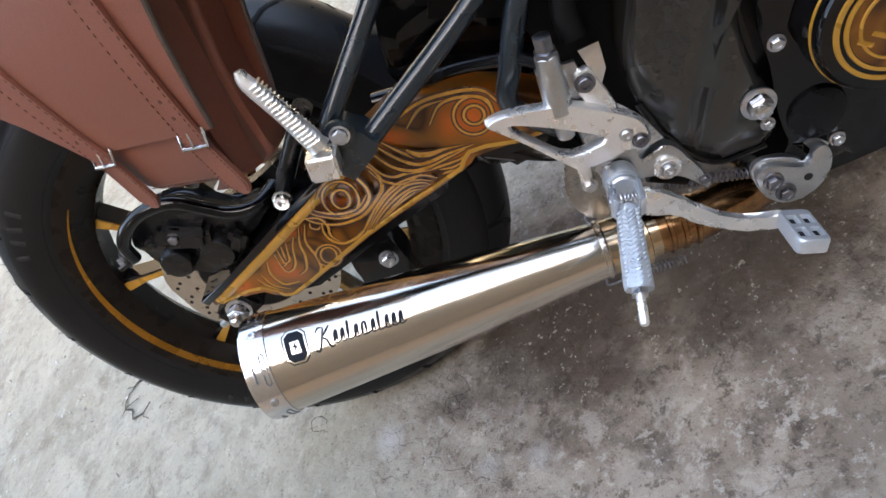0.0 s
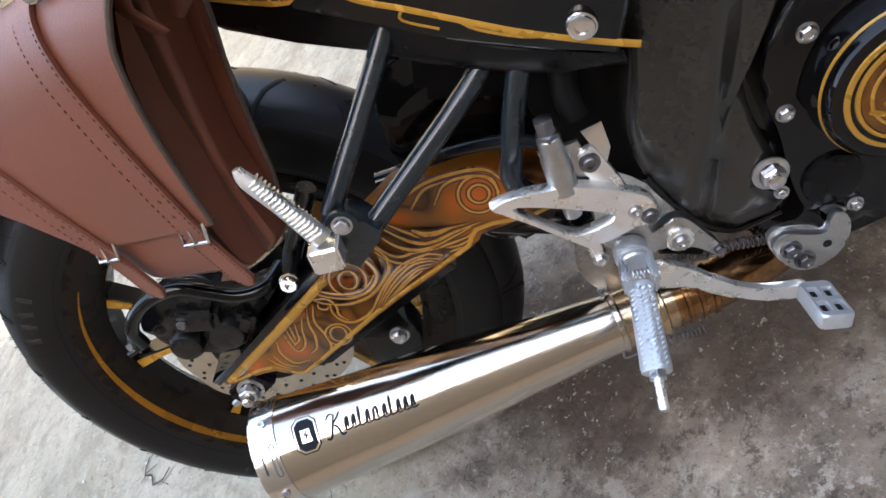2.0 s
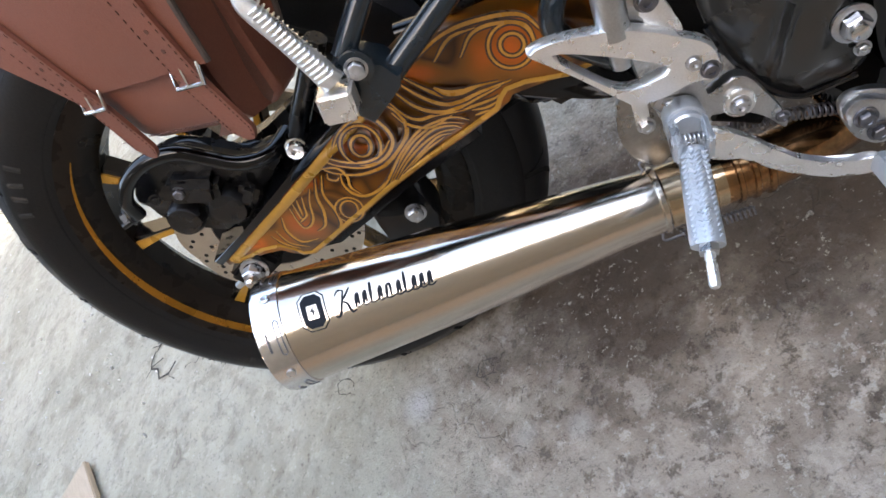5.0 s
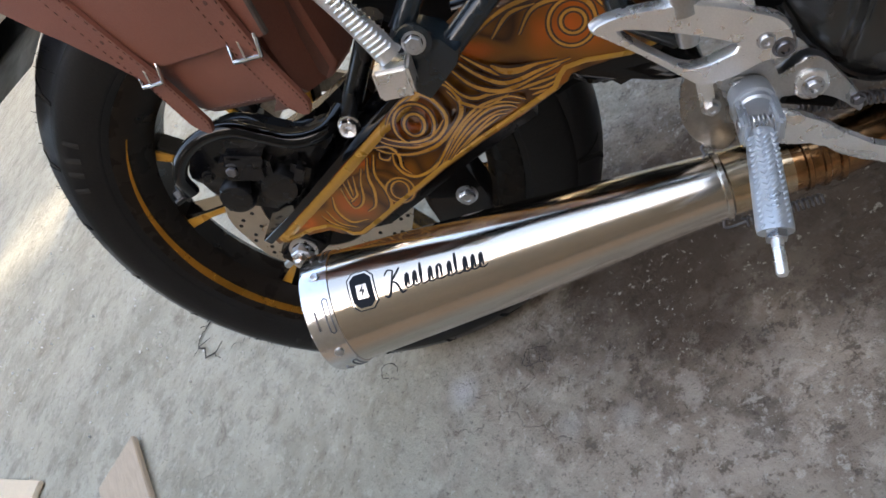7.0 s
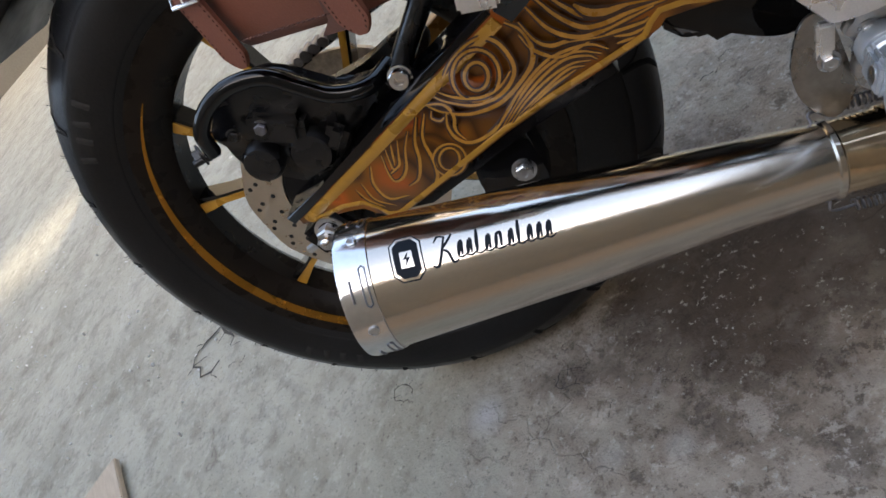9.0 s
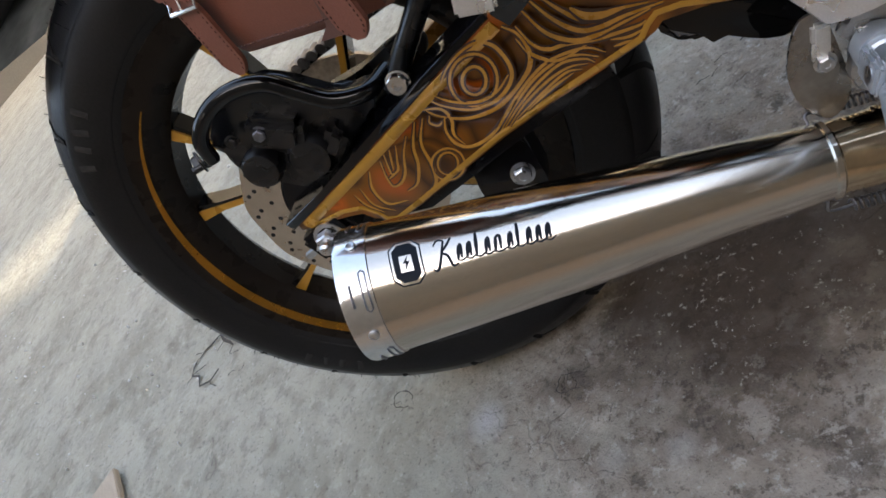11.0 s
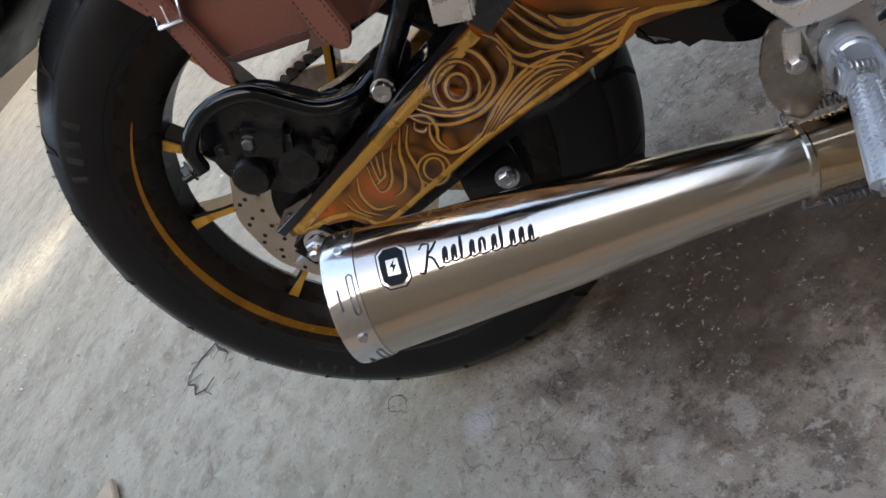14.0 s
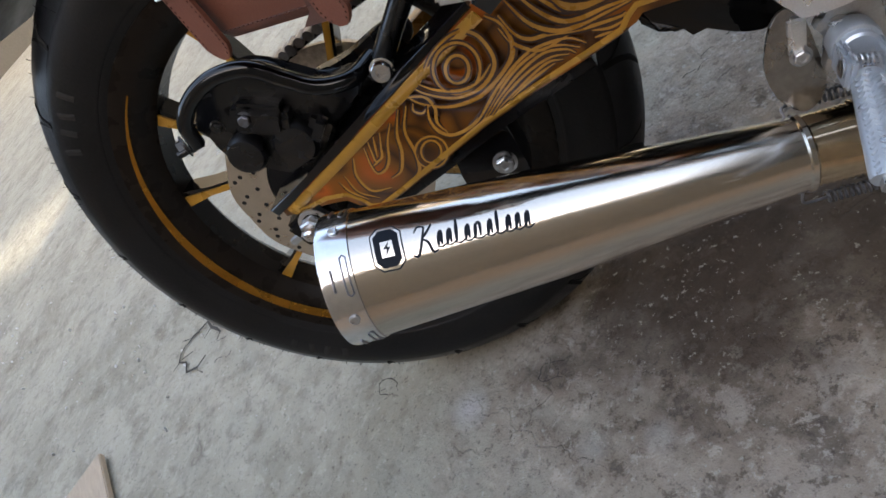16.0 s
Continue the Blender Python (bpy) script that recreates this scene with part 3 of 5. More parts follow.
ARM = [(-0.008, 0.325), (-0.006, 0.334), (0.04, 0.342), (0.115, 0.358), (0.18, 0.373), (0.23, 0.384), (0.27, 0.391), (0.305, 0.396), (0.325, 0.393), (0.345, 0.381),
       (0.37, 0.365), (0.395, 0.345), (0.41, 0.325), (0.40, 0.300), (0.37, 0.306), (0.345, 0.320), (0.331, 0.324), (0.324, 0.320), (0.318, 0.315), (0.29, 0.3145), (0.25, 0.3140),
       (0.205, 0.311), (0.16, 0.303), (0.11, 0.294), (0.080, 0.289), (0.068, 0.294), (0.065, 0.304), (0.059, 0.314), (0.043, 0.319), (0.02, 0.319)]
swingarm = part("swingarm", slab(ARM, lambda x: arm_y(x), lambda x: arm_y(x) + 0.035, 0.003, seg=3), SWIRL_FIELD, bike, "swingarm painted with gold and amber swirls", smooth=50)


def edge_band(pts, w, lift=0.0012):
    """A painted line on the arm's face."""
    return tube([(x, arm_y(x) - lift * 0.3, z) for x, z in pts], w, 6, 1, smooth=False, flat=0.22, up=(0, -1, 0))


part("gold_line", edge_band([(0.002, 0.3275), (0.04, 0.3355), (0.115, 0.3515), (0.18, 0.3665), (0.25, 0.380)], 0.0045), GOLD, swingarm, "yellow gold edge stripe")
part("gold_line", edge_band([(0.004, 0.325), (0.02, 0.3235), (0.043, 0.3225), (0.061, 0.317), (0.069, 0.306), (0.072, 0.297), (0.081, 0.293)], 0.0022), GOLD, swingarm)
part("gold_line", edge_band([(0.081, 0.293), (0.11, 0.2975), (0.16, 0.3065), (0.205, 0.3145), (0.25, 0.3175), (0.29, 0.318), (0.316, 0.3187)], 0.0022), GOLD, swingarm)
part("gold_line", edge_band([(0.316, 0.3187), (0.323, 0.324), (0.331, 0.3275), (0.345, 0.3235), (0.37, 0.3095), (0.399, 0.3035)], 0.0020), GOLD, swingarm)
def paint_film(pts, w, lift):
    """A flat brush line on the arm's face; w is half its width, or a list of them."""
    return tube([(x, arm_y(x) - lift, z) for x, z in pts], w, 6, 1, smooth=False, flat=0.04, up=(0, -1, 0))


# hand-painted lines on the arm: rings round the eyes, then long flowing strokes, each edged in brown
EYE_RINGS = [
    ((0.2152, 0.3579), (0.0063, -0.0049), (-0.0070, -0.0080), 0.0016),
    ((0.2148, 0.3582), (0.0125, -0.0098), (-0.0130, -0.0148), 0.0014),
    ((0.1533, 0.3141), (0.0065, -0.0042), (-0.0072, -0.0079), 0.0013),
    ((0.1528, 0.3135), (0.0106, -0.0068), (-0.0104, -0.0113), 0.0013),
    ((0.3557, 0.3521), (0.0058, -0.0056), (-0.0056, -0.0063), 0.0015),
    ((0.3546, 0.3519), (0.0109, -0.0107), (-0.0114, -0.0127), 0.0014),
]
for c, u, v, w in EYE_RINGS:
    pts = [(c[0] + u[0] * math.cos(a) + v[0] * math.sin(a), c[1] + u[1] * math.cos(a) + v[1] * math.sin(a)) for a in (math.pi * k / 16 for k in range(33))]
    part("brown_line", paint_film(pts, w + 0.0009, 0.00005), BROWN, swingarm)
    part("painted_ring", paint_film(pts, w * 0.65, 0.0002), LINE_GOLD, swingarm)


def painted_line(w, *pts):
    """A brush stroke that thins out at both ends, over its brown shade."""
    path = [(p.x, p.y) for p in spline([(x, z, 0) for x, z in pts], 8)]
    for name, k, add, lift, material in (("brown_line", 1.0, 0.0007, 0.00005, BROWN), ("painted_line", 0.62, 0.0, 0.0002, LINE_GOLD)):
        part(name, paint_film(path, [w * k * 0.35 + add, w * k + add, w * k + add, w * k * 0.35 + add], lift), material, swingarm)


painted_line(0.0021, (0.187, 0.364), (0.210, 0.377), (0.231, 0.379), (0.241, 0.370), (0.241, 0.353), (0.234, 0.343), (0.219, 0.338), (0.200, 0.341), (0.185, 0.354), (0.179, 0.365))
painted_line(0.0026, (0.253, 0.377), (0.258, 0.367), (0.257, 0.354), (0.250, 0.344), (0.235, 0.337), (0.215, 0.333), (0.193, 0.337), (0.177, 0.349), (0.170, 0.362))
painted_line(0.0017, (0.183, 0.367), (0.192, 0.354), (0.207, 0.344), (0.223, 0.343), (0.236, 0.348))
painted_line(0.0021, (0.260, 0.372), (0.261, 0.356), (0.267, 0.347), (0.278, 0.343), (0.296, 0.334), (0.318, 0.327), (0.324, 0.327))
painted_line(0.0024, (0.269, 0.378), (0.272, 0.358), (0.280, 0.345), (0.291, 0.338), (0.315, 0.334), (0.330, 0.332))
painted_line(0.0024, (0.276, 0.382), (0.281, 0.361), (0.289, 0.346), (0.300, 0.340), (0.316, 0.337), (0.338, 0.331))
painted_line(0.0021, (0.282, 0.381), (0.288, 0.363), (0.296, 0.349), (0.313, 0.344), (0.331, 0.336))
painted_line(0.0038, (0.293, 0.361), (0.297, 0.352), (0.305, 0.346), (0.317, 0.342))
painted_line(0.0019, (0.255, 0.365), (0.257, 0.350), (0.268, 0.337), (0.289, 0.335))
painted_line(0.0018, (0.196, 0.314), (0.215, 0.325), (0.236, 0.334), (0.258, 0.340), (0.275, 0.338), (0.287, 0.333), (0.294, 0.324))
painted_line(0.0017, (0.201, 0.314), (0.223, 0.326), (0.246, 0.335), (0.265, 0.337), (0.279, 0.333), (0.289, 0.324))
painted_line(0.0016, (0.205, 0.315), (0.227, 0.325), (0.249, 0.332), (0.268, 0.334), (0.281, 0.328), (0.285, 0.322))
painted_line(0.0015, (0.212, 0.316), (0.231, 0.324), (0.253, 0.329), (0.270, 0.329), (0.281, 0.324))
painted_line(0.0015, (0.220, 0.318), (0.246, 0.324), (0.266, 0.327), (0.276, 0.323))
painted_line(0.0015, (0.230, 0.319), (0.252, 0.323), (0.270, 0.324))
painted_line(0.0015, (0.301, 0.329), (0.311, 0.324), (0.322, 0.323))
painted_line(0.0015, (0.300, 0.324), (0.311, 0.321))
painted_line(0.0021, (0.179, 0.347), (0.172, 0.337), (0.171, 0.325), (0.179, 0.317), (0.197, 0.317), (0.216, 0.325), (0.229, 0.331))
painted_line(0.0019, (0.166, 0.362), (0.181, 0.354), (0.182, 0.343), (0.175, 0.332), (0.176, 0.321))
painted_line(0.0021, (0.165, 0.355), (0.149, 0.339), (0.142, 0.319), (0.132, 0.304), (0.113, 0.297), (0.096, 0.296))
painted_line(0.0019, (0.158, 0.356), (0.142, 0.340), (0.133, 0.325), (0.120, 0.312), (0.108, 0.310))
painted_line(0.0017, (0.144, 0.350), (0.131, 0.339), (0.119, 0.325), (0.109, 0.319), (0.101, 0.320), (0.103, 0.330), (0.110, 0.344))
painted_line(0.0016, (0.131, 0.348), (0.122, 0.337), (0.116, 0.330), (0.109, 0.329), (0.111, 0.335), (0.117, 0.347))
painted_line(0.0013, (0.124, 0.348), (0.113, 0.332))
painted_line(0.0013, (0.114, 0.329), (0.103, 0.327))
painted_line(0.0018, (0.095, 0.341), (0.084, 0.326), (0.084, 0.309), (0.101, 0.303))
painted_line(0.0013, (0.075, 0.332), (0.073, 0.314), (0.084, 0.300))
painted_line(0.0013, (0.066, 0.330), (0.067, 0.317), (0.075, 0.303))
painted_line(0.0013, (0.171, 0.354), (0.167, 0.349), (0.171, 0.344), (0.178, 0.346))
painted_line(0.0024, (0.289, 0.385), (0.325, 0.388), (0.352, 0.380), (0.373, 0.366), (0.377, 0.347))
painted_line(0.0021, (0.323, 0.367), (0.341, 0.376), (0.358, 0.371), (0.371, 0.358), (0.368, 0.342))
painted_line(0.0018, (0.307, 0.376), (0.327, 0.383), (0.345, 0.378))
# the dark upper flange of the arm and its far side
part("arm_flange", slab([(-0.012, 0.330), (-0.014, 0.339), (0.04, 0.3475), (0.115, 0.3645), (0.18, 0.379), (0.25, 0.392), (0.25, 0.386), (0.18, 0.3725), (0.115, 0.3575), (0.04, 0.3412)],
                        lambda x: arm_y(x) - 0.0015, lambda x: arm_y(x) + 0.04, 0.0015), BLACK_GLOSS, swingarm, "blue-black upper flange")
part("arm_underside", slab([(0.085, 0.2905), (0.11, 0.2935), (0.16, 0.3025), (0.205, 0.3105), (0.25, 0.3135), (0.29, 0.314), (0.29, 0.304), (0.25, 0.3035), (0.205, 0.3005), (0.16, 0.2925), (0.11, 0.284)],
                           lambda x: arm_y(x) + 0.004, lambda x: arm_y(x) + 0.035, 0.002), BLACK_SATIN, swingarm)
part("far_arm", slab([(-0.03, 0.285), (-0.03, 0.315), (0.2, 0.35), (0.42, 0.37), (0.44, 0.30), (0.2, 0.30)], 0.085, 0.115, 0.004), DARK_GOLD, swingarm)
part("cross_member", tube([(0.40, -0.15, 0.335), (0.40, 0.09, 0.335)], 0.035, 20), BLACK_SATIN, swingarm)
part("axle_block", block((0.05, 0.042, 0.03), pose(0.012, -0.116, 0.308, 0, -8, 0), 0.004), BLACK_SATIN, swingarm)
nut = hex_bolt("axle_nut", (0.014, -0.136, 0.310), 0.0105, bike, material=ZINC, h=1.0, label="zinc axle nut and bolt end")
part("axle_end", lathe([(0, 0.006), (0.016, 0.006), (0.018, 0.004), (0.018, 0)], (0.014, -0.140, 0.310), (0.014, -1, 0.310), 16), ZINC, nut)
part("adjuster_bolt", tube([(-0.022, -0.13, 0.303), (0.016, -0.138, 0.310)], 0.004, 8), ZINC, nut)

# -- silencer --
MA, MB = Vector((0.080, -0.252, 0.311)), Vector((0.365, -0.212, 0.193))
MD = (MB - MA).normalized()
ML = (MB - MA).length


def on_muffler(s, deg, lift=0.0):
    """A point on the silencer's skin, s from its tail; deg 0 faces outward, 90 upward."""
    up = (Vector((0, 0, 1)) - MD * MD.z).normalized()
    out = MD.cross(up)
    if out.y > 0:
        out = -out
    a = radians(deg)
    r = muffler_r(s) + lift
    return MA + MD * s + r * (math.cos(a) * out + math.sin(a) * up)


def muffler_r(s):
    return float(np.interp(s, [0, 0.012, 0.15, 0.24, 0.31], [0.0455, 0.0455, 0.0375, 0.0300, 0.0245]))


prof = [(0.012, 0.030), (0.0, 0.0405), (-0.001, 0.0435), (0.0005, 0.0453)] + [(s, muffler_r(s)) for s in np.linspace(0.003, ML, 50)] + [(ML, 0.012)]
inner = [(0.05, 0.0), (0.05, 0.030)]
muffler = part("muffler", lathe(inner + prof, MA, MB, 96), STEEL, bike, "brushed stainless cone silencer")
part("end_ring", lathe([(-0.0015, 0.0432), (-0.0015, 0.0462), (0.001, 0.0470), (0.021, 0.0461), (0.0215, 0.0452), (0.0215, 0.0440)], MA, MB, 96, close=True), CHROME, muffler, "polished end band")
for d in (-0.4, 77.7, 155, 233, 281):
    p = on_muffler(0.012, d, 0.0012)
    n = (p - (MA + MD * 0.012)).normalized()
    part("rivet", lathe([(0, 0.0036), (0.0008, 0.0036), (0.0014, 0.0026), (0.0010, 0.0013), (0.0010, 0)], p, p + n, 14), ZINC, muffler)
for d0, d1 in ((22, 52), (98, 128), (-50, -22), (-78, -60)):
    loop = [(0.0145, d) for d in np.linspace(d0, d1, 8)] + [(0.0165, d1 + 2), (0.0185, d1)] + [(0.0185, d) for d in np.linspace(d1, d0, 8)] + [(0.0165, d0 - 2), (0.0145, d0)]
    part("band_slot", tube([on_muffler(s, d, 0.0011) for s, d in loop], 0.0006, 6, 1, smooth=False), DARK_STEEL, muffler)
    part("band_slot", tube([on_muffler(0.007, d, 0.0013) for d in np.linspace(d0 + 4, d1 - 8, 7)], 0.0009, 6, 1, smooth=False), DARK_STEEL, muffler)
part("weld_bead", lathe([(ML - 0.004, muffler_r(ML) - 0.001), (ML - 0.002, 0.0262), (ML + 0.001, 0.0262), (ML + 0.003, 0.0240)], MA, MB, 64), STEEL, muffler)
part("inlet_sleeve", lathe([(ML, 0.0240), (ML + 0.030, 0.0238), (ML + 0.032, 0.0252), (ML + 0.036, 0.0252), (ML + 0.038, 0.0215), (ML + 0.046, 0.0213)], MA, MB, 64), SLEEVE, muffler, "straw-tinted inlet sleeve")
pipe_pts = [MA + MD * (ML + 0.03), MA + MD * (ML + 0.075), MA + MD * (ML + 0.12) + Vector((0.004, 0.012, -0.004)), Vector((0.54, -0.15, 0.115)), Vector((0.66, -0.13, 0.10))]
pipe = part("exhaust_pipe", tube(pipe_pts, 0.0205, 28), BRONZE, bike, "heat-tinted bronze exhaust pipe")
for k in range(3):
    c = MA + MD * (ML + 0.052 + 0.011 * k)
    part("pipe_bead", lathe([(0, 0.0195), (0.002, 0.0226), (0.005, 0.0226), (0.007, 0.0195)], c, c + MD, 40), BRONZE, pipe)


def spring(a, b, r, wire, turns):
    m, ln = frame_of(a, b)
    pts = [m @ Vector((r * math.cos(2 * math.pi * t), r * math.sin(2 * math.pi * t), ln * t / turns)) for t in np.linspace(0, turns, turns * 10 + 1)]
    return tube(pts, wire, 6, 1, smooth=False)


for deg in (-62, 118):
    a, b = on_muffler(ML - 0.01, deg, 0.006), on_muffler(ML - 0.01, deg, 0.006) + MD * 0.075
    part("exhaust_spring", spring(a.lerp(b, 0.25), b, 0.0035, 0.0008, 16), DARK_STEEL, muffler, "dark coil spring")
    part("spring_hook", tube([a.lerp(b, 0.27), a + MD * 0.006, on_muffler(ML - 0.004, deg, 0.0)], 0.0010, 6), DARK_STEEL, muffler)


# printed emblem and script, as plain shapes that follow the skin
DEG0 = 50.5


def skin(u, v, lift=0.00025):
    """u along the silencer from the emblem's centre towards the front, v upward round it, in metres."""
    s = 0.046 + u
    return on_muffler(s, DEG0 + math.degrees((v - 0.035 * u) / muffler_r(s)), lift)


def patch(outline_in, name, material, lift):
    """A small print: a fan of the outline, laid on the skin."""
    outline_in = [(p[0] + (q[0] - p[0]) * i / 6, p[1] + (q[1] - p[1]) * i / 6) for p, q in zip(outline_in, outline_in[1:] + outline_in[:1]) for i in range(6)]
    bm = bmesh.new()
    cx = sum(p[0] for p in outline_in) / len(outline_in)
    cy = sum(p[1] for p in outline_in) / len(outline_in)
    rings = [[bm.verts.new(skin(cx + (x - cx) * k, cy + (y - cy) * k, lift)) for x, y in outline_in] for k in (1, 0.66, 0.33)]
    c = bm.verts.new(skin(cx, cy, lift))
    n = len(outline_in)
    for a, b in zip(rings, rings[1:]):
        for i in range(n):
            bm.faces.new((a[i], a[(i + 1) % n], b[(i + 1) % n], b[i]))
    for i in range(n):
        bm.faces.new((rings[-1][i], rings[-1][(i + 1) % n], c))
    return part(name, bm, material, muffler)


def octagon(w, h, c):
    return [(-w + c, -h), (w - c, -h), (w, -h + c), (w, h - c), (w - c, h), (-w + c, h), (-w, h - c), (-w, -h + c)]


patch(octagon(0.0105, 0.0150, 0.005), "emblem_border", INK, 0.0002)
patch(octagon(0.0096, 0.0141, 0.0046), "emblem_field", STEEL, 0.0004)
patch(octagon(0.0082, 0.0125, 0.0040), "emblem_badge", INK, 0.0006)
patch([(-0.0040, 0.0045), (0.0040, 0.0045), (0.0042, -0.0060), (-0.0042, -0.0060)], "emblem_panel", STEEL, 0.0008)
patch([(0.0016, 0.0040), (-0.0022, -0.0006), (0.0, -0.0006), (-0.0012, -0.0052), (0.0024, 0.0004), (0.0003, 0.0004)], "emblem_mark", INK, 0.0010)


def stroke(pts, w):
    path = spline([(x, y, 0) for x, y in pts], 6) if len(pts) > 2 else [Vector((*pts[0], 0)).lerp(Vector((*pts[1], 0)), i / 8) for i in range(9)]
    bm = bmesh.new()
    rows = []
    for i, p in enumerate(path):
        t = (path[min(i + 1, len(path) - 1)] - path[max(i - 1, 0)]).normalized()
        k = w * 0.72 * (0.65 + 0.45 * math.sin(math.pi * i / (len(path) - 1)))
        rows.append((bm.verts.new(skin(p.x - t.y * k, p.y + t.x * k, 0.0005)), bm.verts.new(skin(p.x + t.y * k, p.y - t.x * k, 0.0005))))
    for a, b in zip(rows, rows[1:]):
        bm.faces.new((a[0], b[0], b[1], a[1]))
    return part("script_stroke", bm, INK, muffler)


# one large opening shape, then ten small leaning shapes joined by a running line
stroke([(0.0155, -0.0085), (0.0185, -0.0095), (0.0215, -0.004), (0.0255, 0.0085)], 0.0011)
stroke([(0.0185, 0.0060), (0.0215, 0.0095), (0.0255, 0.0085)], 0.0006)
stroke([(0.0305, 0.0095), (0.0265, 0.0045), (0.0225, 0.0005)], 0.0009)
stroke([(0.0232, 0.0005), (0.0265, -0.0020), (0.0285, -0.0085), (0.0320, -0.0080)], 0.0011)
u = 0.0325
for k, tall in enumerate((0, 0, 1, 0, 0, 0, 1, 0, 0, 0)):
    wdt = 0.0084 if k == 4 else 0.0059
    top = 0.0088 if tall else 0.0032
    stroke([(u, -0.0055), (u + 0.0018, top)], 0.0015)
    if not tall:
        stroke([(u + 0.0018, top), (u + wdt * 0.5, top - 0.0006), (u + wdt * 0.42, -0.0052)], 0.0013)
    stroke([(u - 0.0010, -0.0058), (u + wdt * 0.4, -0.0066), (u + wdt, -0.0048)], 0.0007)
    u += wdt

# -- rear frame struts, passenger peg --
struts = part("frame_bracket", slab([(0.2825, 0.4398), (0.2904, 0.4400), (0.3001, 0.4300), (0.3030, 0.4190), (0.3113, 0.4085), (0.3025, 0.4010), (0.2733, 0.3935), (0.2690, 0.4050), (0.2760, 0.4150), (0.2734, 0.4294)], -0.238, -0.213, 0.003), TUBE_PAINT, bike, "dark blue-black peg bracket", smooth=50)
part("strut", tube([(0.287, -0.226, 0.436), (0.3913, -0.1840, 0.4882), (0.43, -0.165, 0.515)], 0.0075, 20), TUBE_PAINT, struts)
part("strut", tube([(0.300, -0.226, 0.408), (0.4276, -0.1900, 0.4309), (0.49, -0.17, 0.46)], 0.0080, 20), TUBE_PAINT, struts)
part("frame_tube", tube([(0.47, -0.19, 0.435), (0.440, -0.20, 0.412), (0.405, -0.20, 0.375), (0.385, -0.195, 0.345), (0.40, -0.185, 0.30)], 0.0085, 20), TUBE_PAINT, bike, "dark frame tube")
peg = part("passenger_peg", block((0.022, 0.020, 0.020), pose(0.275, -0.250, 0.425, 0, 28, 0), 0.002), ALU, bike, "folded silver passenger footpeg")
pd = (Vector((0.281, -0.243, 0.507)) - Vector((0.283, -0.252, 0.440))).normalized()
part("peg_shaft", tube([(0.283, -0.251, 0.436), (0.282, -0.248, 0.470), (0.279, -0.244, 0.498), (0.281, -0.243, 0.508)], [0.0085, 0.0070, 0.0062, 0.0035], 14, flat=0.7), ALU, peg)
for k in range(17):
    c = Vector((0.283, -0.252, 0.443)) + pd * (0.0033 * k)
    part("peg_rib", block((0.0118 - 0.0003 * k, 0.0112, 0.0014), Matrix.Translation(c + Vector((0.0015, 0, 0))) @ pose(0, 0, 0, 0, 4, 0), 0.0005, seg=1), ALU, peg)
hex_bolt("peg_pin", (0.294, -0.240, 0.430), 0.0055, struts, axis=(0.1, -1, 0.05), material=ZINC)
part("pin_boss", lathe([(0, 0.011), (0.003, 0.011), (0.0035, 0.009), (0.0035, 0)], (0.294, -0.237, 0.430), (0.297, -1.237, 0.45), 24), TUBE_PAINT, struts)

# -- rider footrest assembly --
carrier = part("footrest_plate", slab(smooth_outline([(0.4323, 0.2850), (0.4424, 0.2720), (0.4345, 0.2520), (0.4541, 0.2545), (0.4624, 0.2480), (0.4650, 0.2340), (0.4685, 0.2029), (0.4628, 0.1946), (0.4592, 0.2077), (0.4511, 0.2223), (0.4315, 0.2397),
                        (0.4207, 0.2280), (0.4036, 0.2260), (0.3995, 0.2425), (0.4100, 0.2570), (0.4045, 0.2685), (0.4160, 0.2750)], 3), -0.216, -0.206, 0.002), ALU_CAST, bike, "satin aluminium footrest carrier plate", smooth=50)
guard_o = [(0.3721, 0.3655), (0.3911, 0.3614), (0.4251, 0.3401), (0.4499, 0.3106), (0.4578, 0.2961), (0.4565, 0.2812), (0.4501, 0.2744), (0.4372, 0.2808), (0.4214, 0.2826), (0.4032, 0.2880), (0.3977, 0.2967), (0.3845, 0.3332), (0.3762, 0.3527)]


def guard_mesh():
    hole = [(0.3845, 0.3530), (0.4065, 0.3325), (0.4300, 0.3020), (0.4190, 0.3000), (0.4020, 0.3065), (0.3915, 0.3275)]
    bm = bmesh.new()
    # bridge the rim and the hole by nearest points
    def rim(y, k, ins):
        c = Vector((0.416, 0.316))
        o = [bm.verts.new((c.x + (x - c.x) * k, y, c.y + (z - c.y) * k)) for x, z in smooth_outline(guard_o, 3)]
        h = [bm.verts.new((x + (x - 0.404) * ins, y, z + (z - 0.323) * ins)) for x, z in smooth_outline(hole, 4)]
        return o, h
    lay = [rim(-0.224, 0.97, 0.10), rim(-0.2255, 1.0, 0.0), rim(-0.2325, 1.0, 0.0), rim(-0.2345, 0.965, 0.07)]
    for o, h in (lay[0], lay[-1]):
        e = [bm.edges.new((r[i], r[(i + 1) % len(r)])) for r in (o, h) for i in range(len(r))]
        bmesh.ops.triangle_fill(bm, use_beauty=True, use_dissolve=False, edges=e)
    for (o, h), (o2, h2) in zip(lay, lay[1:]):
        for a, b in ((o, o2), (h, h2)):
            for i in range(len(a)):
                bm.faces.new((a[i], a[(i + 1) % len(a)], b[(i + 1) % len(b)], b[i]))
    return bm


